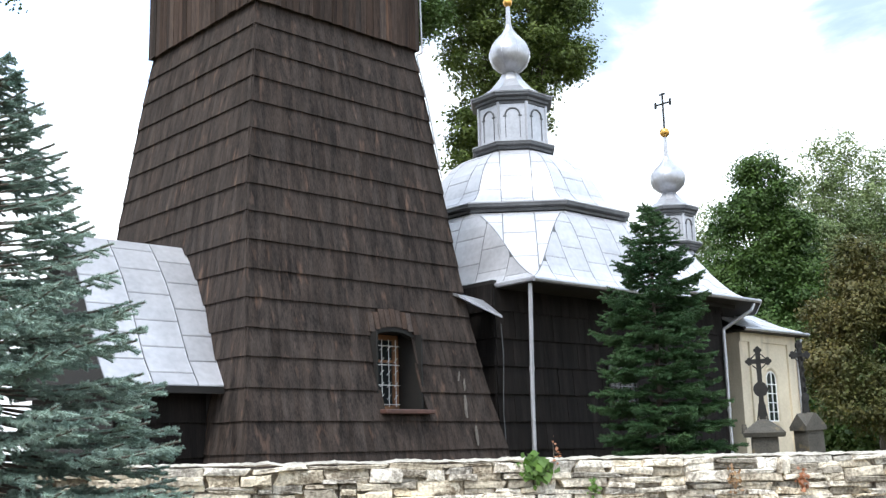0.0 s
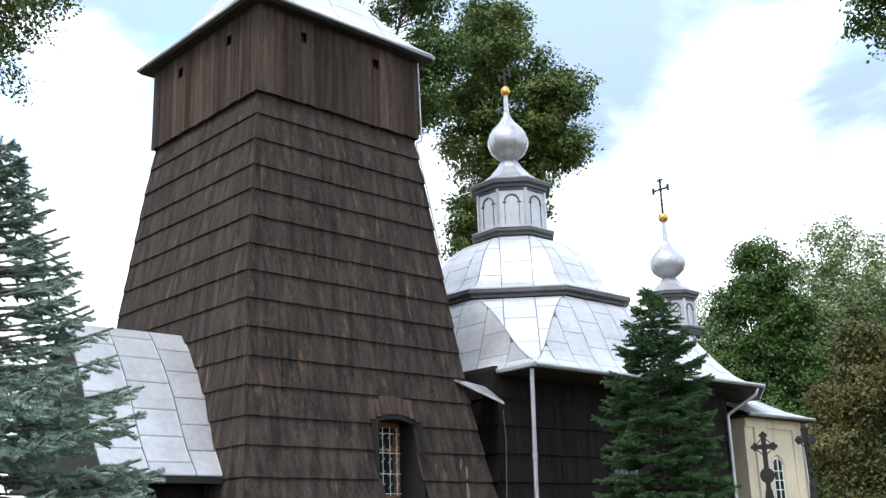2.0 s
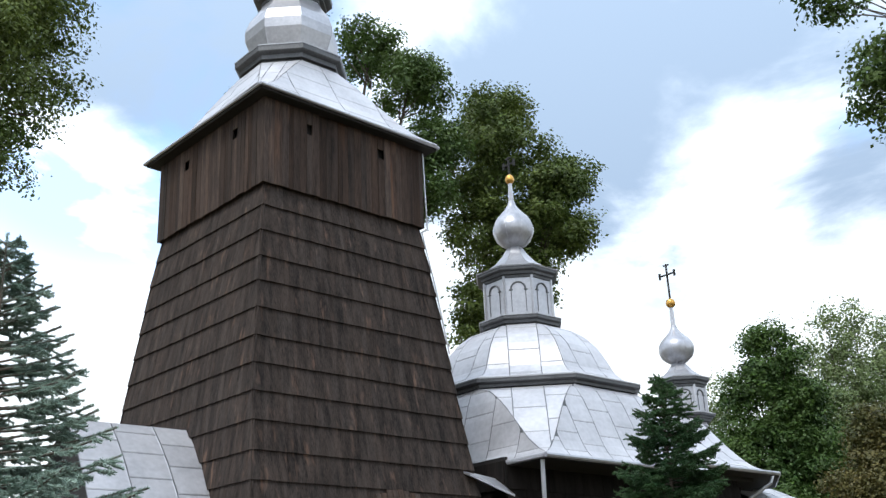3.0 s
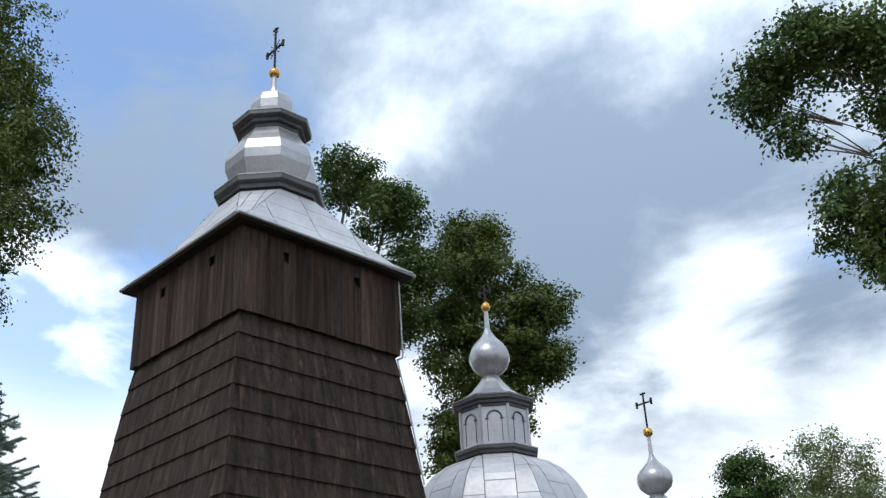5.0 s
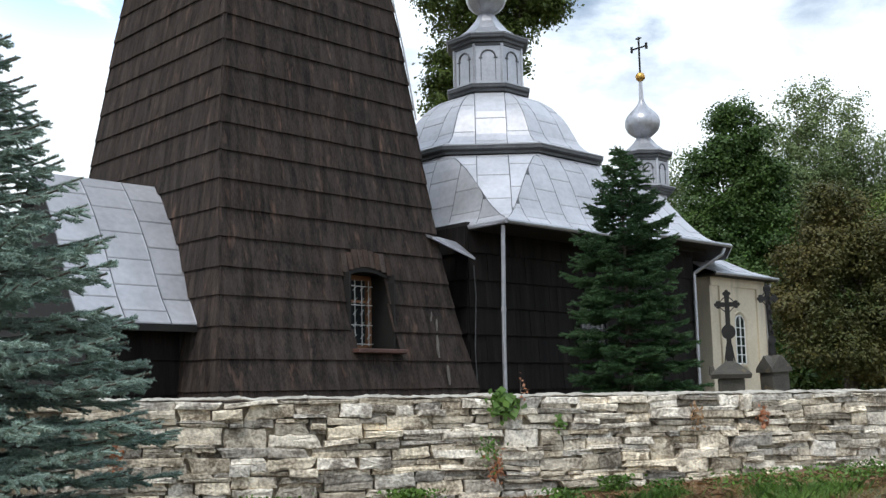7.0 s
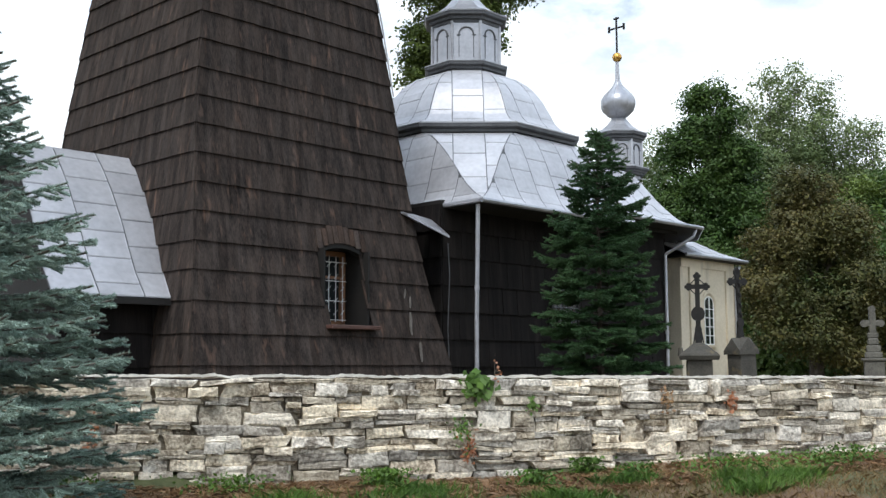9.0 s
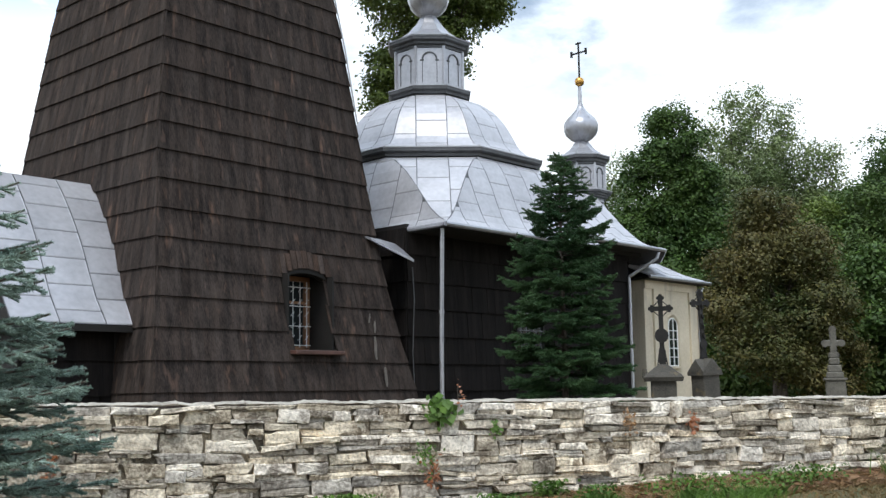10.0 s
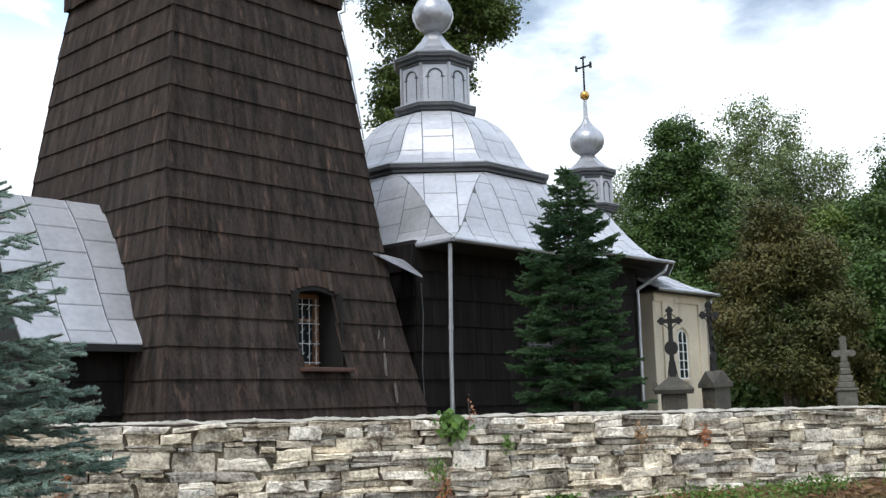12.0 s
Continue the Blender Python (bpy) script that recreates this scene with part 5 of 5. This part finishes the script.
    # bearing, distance, height, half width, leaves
    wood = [(26.4, 60, 9.6, 2.6, LEAF_PALE), (28.2, 58, 12.0, 3.0, LEAF_DARK), (30.2, 56, 14.6, 3.2, LEAF_DARK), (32.4, 52, 16.4, 3.4, LEAF_DARK), (34.6, 50, 17.4, 3.6, LEAF_DARK),
            (25.2, 52, 9.4, 2.0, LEAF_LIMEY), (25.7, 43, 4.6, 1.9, LEAF_ASH), (27.6, 46, 6.4, 2.2, LEAF_ASH), (29.6, 44, 7.0, 2.4, LEAF_DARK), (31.8, 42, 6.0, 2.4, LEAF_DARK), (20.2, 47, 6.4, 2.2, LEAF_DARK),
            (15.4, 66, 10.5, 2.8, LEAF_ASH), (23.6, 50, 7.6, 2.6, LEAF_DARK), (27.4, 52, 9.6, 2.6, LEAF_ASH)]
    for k, (az, r, h, w, mat) in enumerate(wood):
        nr = random.Random(60 + k)
        lobes = [((nr.uniform(-0.3, 0.3) * w, 0, h - w * 0.5), (w * 0.52, w * 0.55, w * 0.5))]
        z = h - w
        while z > 0.6:
            for sx in (-0.62, 0.0, 0.62):
                lobes.append(((sx * w * nr.uniform(0.7, 1.2), nr.uniform(-0.9, 0.3), z + nr.uniform(-0.5, 0.5)), (w * 0.5, w * 0.55, w * 0.46)))
            z -= w * 0.62
        put("wood_tree", "dense green tree at the edge of the wood", az, r, lobes, mat, 60 + k, clumps=2600, per=18, spread=0.30, size=0.09, trunk=0.22, group="trees in the wood")
    # closed undergrowth and far slope of the wood
    nr = np.random.default_rng(77)
    n = 12000
    az, r = nr.uniform(9, 48, n), nr.uniform(42, 105, n)
    c = np.stack([r * np.sin(np.radians(az)), r * np.cos(np.radians(az)), np.zeros(n)], 1)
    tall = np.where(r < 60, 2.4, 6.0 + (r - 60) * 0.09 + np.clip((az - 19) * 0.5, 0, 4))
    c[:, 2] = [ground_z(p[0], p[1]) for p in c] + nr.uniform(0, 1, n) ** 0.8 * tall
    pts = np.repeat(c, 14, 0) + nr.normal(size=(n * 14, 3)) * 0.6
    v, f = leaf_mesh(pts, 0.14, nr)
    ob = quick_mesh("undergrowth", v, f, LEAF_ASH, None)
    tagged(ob, "dark green undergrowth and far trees of the wood", "shrubs", kind="stuff")


build_trees()


# ---- graves ----
def iron_cross(parent, z, h, half, disc):
    bm = bmesh.new()
    w = 0.056
    box(bm, -w * 1.5, w * 1.5, -0.02, 0.02, z, z + h * 0.22)
    box(bm, -w, w, -0.018, 0.018, z + h * 0.22, z + h * 0.94)
    arm = z + h * 0.80
    box(bm, -half, half, -0.018, 0.018, arm - w, arm + w)
    for cx, cz in ((-half, arm), (half, arm), (0, z + h * 0.95)):
        for dx, dz in ((0, 0.05), (0, -0.05), (0.05, 0), (-0.05, 0)):
            rod(bm, (cx + dx, -0.02, cz + dz), (cx + dx, 0.02, cz + dz), 0.048, 8)
    for sx in (-1, 1):
        for sz in (-1, 1):
            rod(bm, (0.03 * sx, 0, arm + 0.2 * sz), (0.2 * sx, 0, arm + 0.03 * sz), 0.013, 5)
        rod(bm, (sx * 0.12, 0, z), (sx * 0.05, 0, z + h * 0.25), 0.016, 5)
        rod(bm, (sx * 0.1, 0, z + 0.1), (-sx * 0.06, 0, z + h * 0.2), 0.013, 5)
    if disc:
        m = Matrix.Translation((0, -0.035, z + h * 0.42)) @ Matrix.Rotation(radians(90), 4, "X") @ Matrix.Diagonal((1, 1.08, 1, 1))
        bmesh.ops.create_cone(bm, cap_ends=True, segments=24, radius1=disc, radius2=disc, depth=0.03, matrix=m)
    else:
        box(bm, -half * 0.45, half * 0.45, -0.02, 0.02, z + h * 0.9, z + h * 0.94)
        m = Matrix.Translation((0, -0.03, z + h * 0.22)) @ Matrix.Rotation(radians(90), 4, "X")
        bmesh.ops.create_cone(bm, cap_ends=True, segments=20, radius1=0.11, radius2=0.11, depth=0.03, matrix=m)
        for k in range(7):
            rod(bm, (0.05 * (-1) ** k, -0.03, z + h * (0.3 + k * 0.07)), (0.02 * (-1) ** k, -0.03, z + h * (0.36 + k * 0.07)), 0.03, 6)
    part("iron_cross", bm, IRON, parent, "black cast-iron cross")


def build_graves():
    r = 26.0
    x, y = at(16.58, r)
    g = thing("gravestone", pose(x, y, ground_z(x, y) - 0.05, 0, 0, -14), "squat grey grave pedestal with a black iron cross", "grave", "graves by the church")
    b = 1.6 - g.matrix_basis.translation.z
    ht = b + r * math.tan(radians(0.55))
    part("pedestal", boxes((-0.30, 0.30, -0.28, 0.28, 0, ht - 0.1), bevel=0.02), GRAVE, g)
    cap = bmesh.new()
    rings = [(0.45, 0.36, ht - 0.1), (0.47, 0.40, ht), (0.42, 0.36, ht + 0.06), (0.20, 0.17, ht + 0.24), (0.1, 0.1, ht + 0.31)]
    rr = [[cap.verts.new((sx * a, sy * c, z)) for sx, sy in ((-1, -1), (1, -1), (1, 1), (-1, 1))] for a, c, z in rings]
    for p, q in zip(rr, rr[1:]):
        for k in range(4):
            cap.faces.new((p[k], p[(k + 1) % 4], q[(k + 1) % 4], q[k]))
    cap.faces.new(rr[0][::-1]); cap.faces.new(rr[-1])
    rod(cap, (-0.42, 0, ht + 0.0), (-0.44, 0, ht + 0.2), 0.09, 8, 0.05)
    part("cap", cap, GRAVE, g, "sloping lichened cap stone")
    iron_cross(g, ht + 0.28, r * (math.tan(radians(5.22)) - math.tan(radians(1.4))), 0.21, 0.165)
    r = 26.5
    x, y = at(18.82, r)
    g = thing("gravestone", pose(x, y, ground_z(x, y) - 0.05, 0, -2, 24), "grey gabled grave pedestal with a leaning iron cross", "grave", "graves by the church")
    b = 1.6 - g.matrix_basis.translation.z
    ht = b + r * math.tan(radians(0.66))
    part("pedestal", boxes((-0.26, 0.26, -0.23, 0.23, 0, ht), bevel=0.02), GRAVE, g)
    cap = bmesh.new()
    lo = [cap.verts.new((sx * 0.31, sy * 0.28, ht - 0.02)) for sx, sy in ((-1, -1), (1, -1), (1, 1), (-1, 1))]
    mid = [cap.verts.new((sx * 0.31, sy * 0.28, ht + 0.07)) for sx, sy in ((-1, -1), (1, -1), (1, 1), (-1, 1))]
    pk = [cap.verts.new((sx * p, sy * q, ht + 0.38)) for sx, sy, p, q in ((0, -1, 0, 0.26), (1, 0, 0.29, 0), (0, 1, 0, 0.26), (-1, 0, 0.29, 0))]
    cc = cap.verts.new((0, 0, ht + 0.40))
    cap.faces.new(lo[::-1])
    for k in range(4):
        cap.faces.new((lo[k], lo[(k + 1) % 4], mid[(k + 1) % 4], mid[k]))
        cap.faces.new((mid[k], mid[(k + 1) % 4], pk[k]))
        cap.faces.new((pk[k], mid[(k + 1) % 4], cc)); cap.faces.new((mid[(k + 1) % 4], pk[(k + 1) % 4], cc))
    part("cap", cap, GRAVE, g, "lichened stone cap with four gables")
    iron_cross(g, ht + 0.36, r * (math.tan(radians(5.3)) - math.tan(radians(1.55))), 0.22, 0)
    r = 31.0
    x, y = at(25.2, r)
    g = thing("gravestone", pose(x, y, ground_z(x, y) - 0.05, 0, 0, -22), "pale grey stone grave cross on a stepped pedestal", "grave", "graves by the church")
    b = 1.6 - g.matrix_basis.translation.z
    part("pedestal", boxes((-0.26, 0.26, -0.24, 0.24, 0, b + 0.12), (-0.31, 0.31, -0.28, 0.28, b + 0.12, b + 0.2), (-0.22, 0.22, -0.2, 0.2, b + 0.2, b + 0.36), (-0.18, 0.18, -0.16, 0.16, b + 0.36, b + 0.55), bevel=0.02), PALE_STONE, g)
    c = bmesh.new()
    t = b + r * math.tan(radians(2.85))
    box(c, -0.14, 0.14, -0.12, 0.12, b + 0.55, b + 0.75, bevel=0.04)
    box(c, -0.09, 0.09, -0.08, 0.08, b + 0.75, t, bevel=0.02)
    box(c, -0.22, 0.22, -0.075, 0.075, t - 0.48, t - 0.30, bevel=0.02)
    box(c, -0.14, 0.14, -0.09, 0.09, t - 0.80, t - 0.64, bevel=0.03)
    for k, (px, pz) in enumerate(((-0.22, t - 0.39), (0.22, t - 0.39), (0, t))):
        rod(c, (px, -0.085, pz), (px, 0.085, pz), 0.10, 10)
    part("stone_cross", c, PALE_STONE, g, "weathered stone cross with trefoil ends")


build_graves()


# ---- grass and weeds along the wall ----
def blades(n, place, high, wide, lean, rng):
    p = np.array([place() for _ in range(n)])
    h = high * rng.uniform(0.4, 1.2, (n, 1))
    a = rng.uniform(0, 2 * np.pi, n)
    w = np.stack([np.cos(a), np.sin(a), 0 * a], 1) * wide * rng.uniform(0.6, 1.4, (n, 1))
    d = np.stack([rng.normal(size=n) * lean, rng.normal(size=n) * lean, np.ones(n)], 1) * h
    bend = np.stack([rng.normal(size=n), rng.normal(size=n), -0.3 * np.ones(n)], 1) * h * lean * 0.7
    v = np.stack([p - w, p + w, p + d * 0.6 + w * 0.6, p + d + bend, p + d * 0.6 - w * 0.6], 1).reshape(-1, 3)
    return v, np.arange(5 * n).reshape(n, 5)


def strip(rng, s0, s1, q0, q1, spots=None):
    def place():
        if spots:
            s, q, rad = spots[rng.integers(len(spots))]
            s, q = s + rng.normal() * rad, q + rng.normal() * rad * 0.5
            q = min(q, -0.06)
        else:
            s, q = rng.uniform(s0, s1), rng.uniform(q0, q1)
        p = WALL_O + WALL_D * s + WALL_N * q
        return p.x, p.y, ground_z(p.x, p.y) - 0.01
    return place


def build_grass():
    rng = np.random.default_rng(12)
    v, f = blades(38000, strip(rng, -4, 9.5, -1.5, -0.03), 0.07, 0.006, 1.4, rng)
    tagged(quick_mesh("dry_grass", v, f, LEAF_DRY, None), "dry brown grass and straw at the wall foot", "grass", kind="stuff")
    spots = [(rng.uniform(-4, 12), rng.uniform(-2.6, -1.0), rng.uniform(0.1, 0.35)) for _ in range(30)]
    v, f = blades(14000, strip(rng, 0, 0, 0, 0, spots), 0.16, 0.006, 0.5, rng)
    tagged(quick_mesh("grass", v, f, LEAF_WEED, None), "green grass tufts before the wall", "grass", kind="stuff")
    v, f = blades(24000, strip(rng, 1.5, 12, -4.2, -1.3), 0.09, 0.005, 0.8, rng)
    tagged(quick_mesh("verge_grass", v, f, LEAF_VERGE, None), "short mixed green and straw-coloured grass", "grass", kind="stuff")
    # weeds: low leafy clumps
    spots = [(-2.9, -0.6, 0.2), (-1.2, -0.5, 0.22), (0.35, -0.5, 0.12), (0.5, -0.35, 0.14), (4.4, -0.9, 0.35), (5.2, -1.0, 0.4), (6.0, -0.8, 0.3), (2.9, -0.25, 0.1), (2.0, -0.9, 0.14), (3.2, -0.9, 0.14)]
    mound = [(8.3, -0.6, 0.3), (9.0, -0.6, 0.45), (9.8, -0.5, 0.5), (8.2, -1.2, 0.35), (9.0, -1.4, 0.5), (10.6, -0.6, 0.6)]
    for nm, sp, lift, cnt in (("weeds", spots, 0.2, 5200), ("weed_bank", mound, 0.42, 7000)):
        place = strip(rng, 0, 0, 0, 0, sp)
        p = np.array([place() for _ in range(cnt)])
        p[:, 2] += rng.uniform(0, 1, cnt) ** 1.2 * lift
        v, f = leaf_mesh(p, 0.024, rng)
        tagged(quick_mesh(nm, v, f, LEAF_WEED, None), "leafy green weeds at the foot of the wall", "weeds", kind="stuff")
    v, f = blades(6000, strip(rng, 0, 0, 0, 0, mound), 0.4, 0.006, 0.4, rng)
    tagged(quick_mesh("tall_grass", v, f, LEAF_WEED, None), "tall green grass on the bank", "grass", kind="stuff")


def on_wall(s, z, out=0.03):
    p = WALL_O + WALL_D * s - WALL_N * out
    return np.array([p.x, p.y, z])


def build_wall_plants():
    rng = np.random.default_rng(5)

    def plant(name, label, s, z, ws, wz, n, size, mat, stem=True):
        base = on_wall(s, z + wz * 0.6, 0.02)
        ob = thing(name, Matrix.Translation(base), label, "plant", "plants in the wall")
        d = np.array(WALL_D)
        pts = np.outer(rng.normal(size=n) * ws, d) - np.outer(np.abs(rng.normal(size=n)) * 0.05 + 0.04, np.array(WALL_N)) + np.outer(rng.normal(size=n) * wz, [0, 0, 1.0])
        v, f = leaf_mesh(pts, size, rng, np.tile(-np.array(WALL_N) * 1.2, (n, 1)), 0.8)
        quick_mesh("leaves", v, f, mat, ob)
        bm = bmesh.new()
        for k in range(5):
            q = Vector(pts[k])
            rod(bm, (0, 0, 0.0), q, 0.004, 4)
        part("stem", bm, BARK, ob)
    plant("vine", "green broad-leaved vine hanging on the wall top", 1.62, 1.33, 0.10, 0.085, 60, 0.06, LEAF_WEED)
    plant("dry_stalk", "dry stalk with orange leaves on the wall top", 1.85, 1.52, 0.03, 0.06, 14, 0.02, LEAF_RED)
    plant("weed_tuft", "small yellowish plant rooted in the wall joint", 1.42, 0.80, 0.07, 0.09, 90, 0.022, LEAF_WEED)
    plant("weed_tuft", "small green plant rooted in the wall joint", 2.28, 1.12, 0.03, 0.05, 50, 0.022, LEAF_WEED)
    plant("dry_fern", "dried yellow fern in the wall joint", 4.05, 1.16, 0.045, 0.08, 60, 0.024, LEAF_DRY)
    plant("dead_plant", "dead rusty-red plant hanging on the wall", 4.95, 1.12, 0.03, 0.07, 60, 0.028, LEAF_RED)
    plant("dry_grass_tuft", "dry straw tuft hanging in the wall joint", -2.62, 0.85, 0.035, 0.11, 80, 0.022, LEAF_RED)
    plant("dry_grass_tuft", "dry straw tuft in the wall joint", 1.5, 0.62, 0.05, 0.10, 90, 0.02, LEAF_RED)


build_grass()
build_wall_plants()
build_wall()
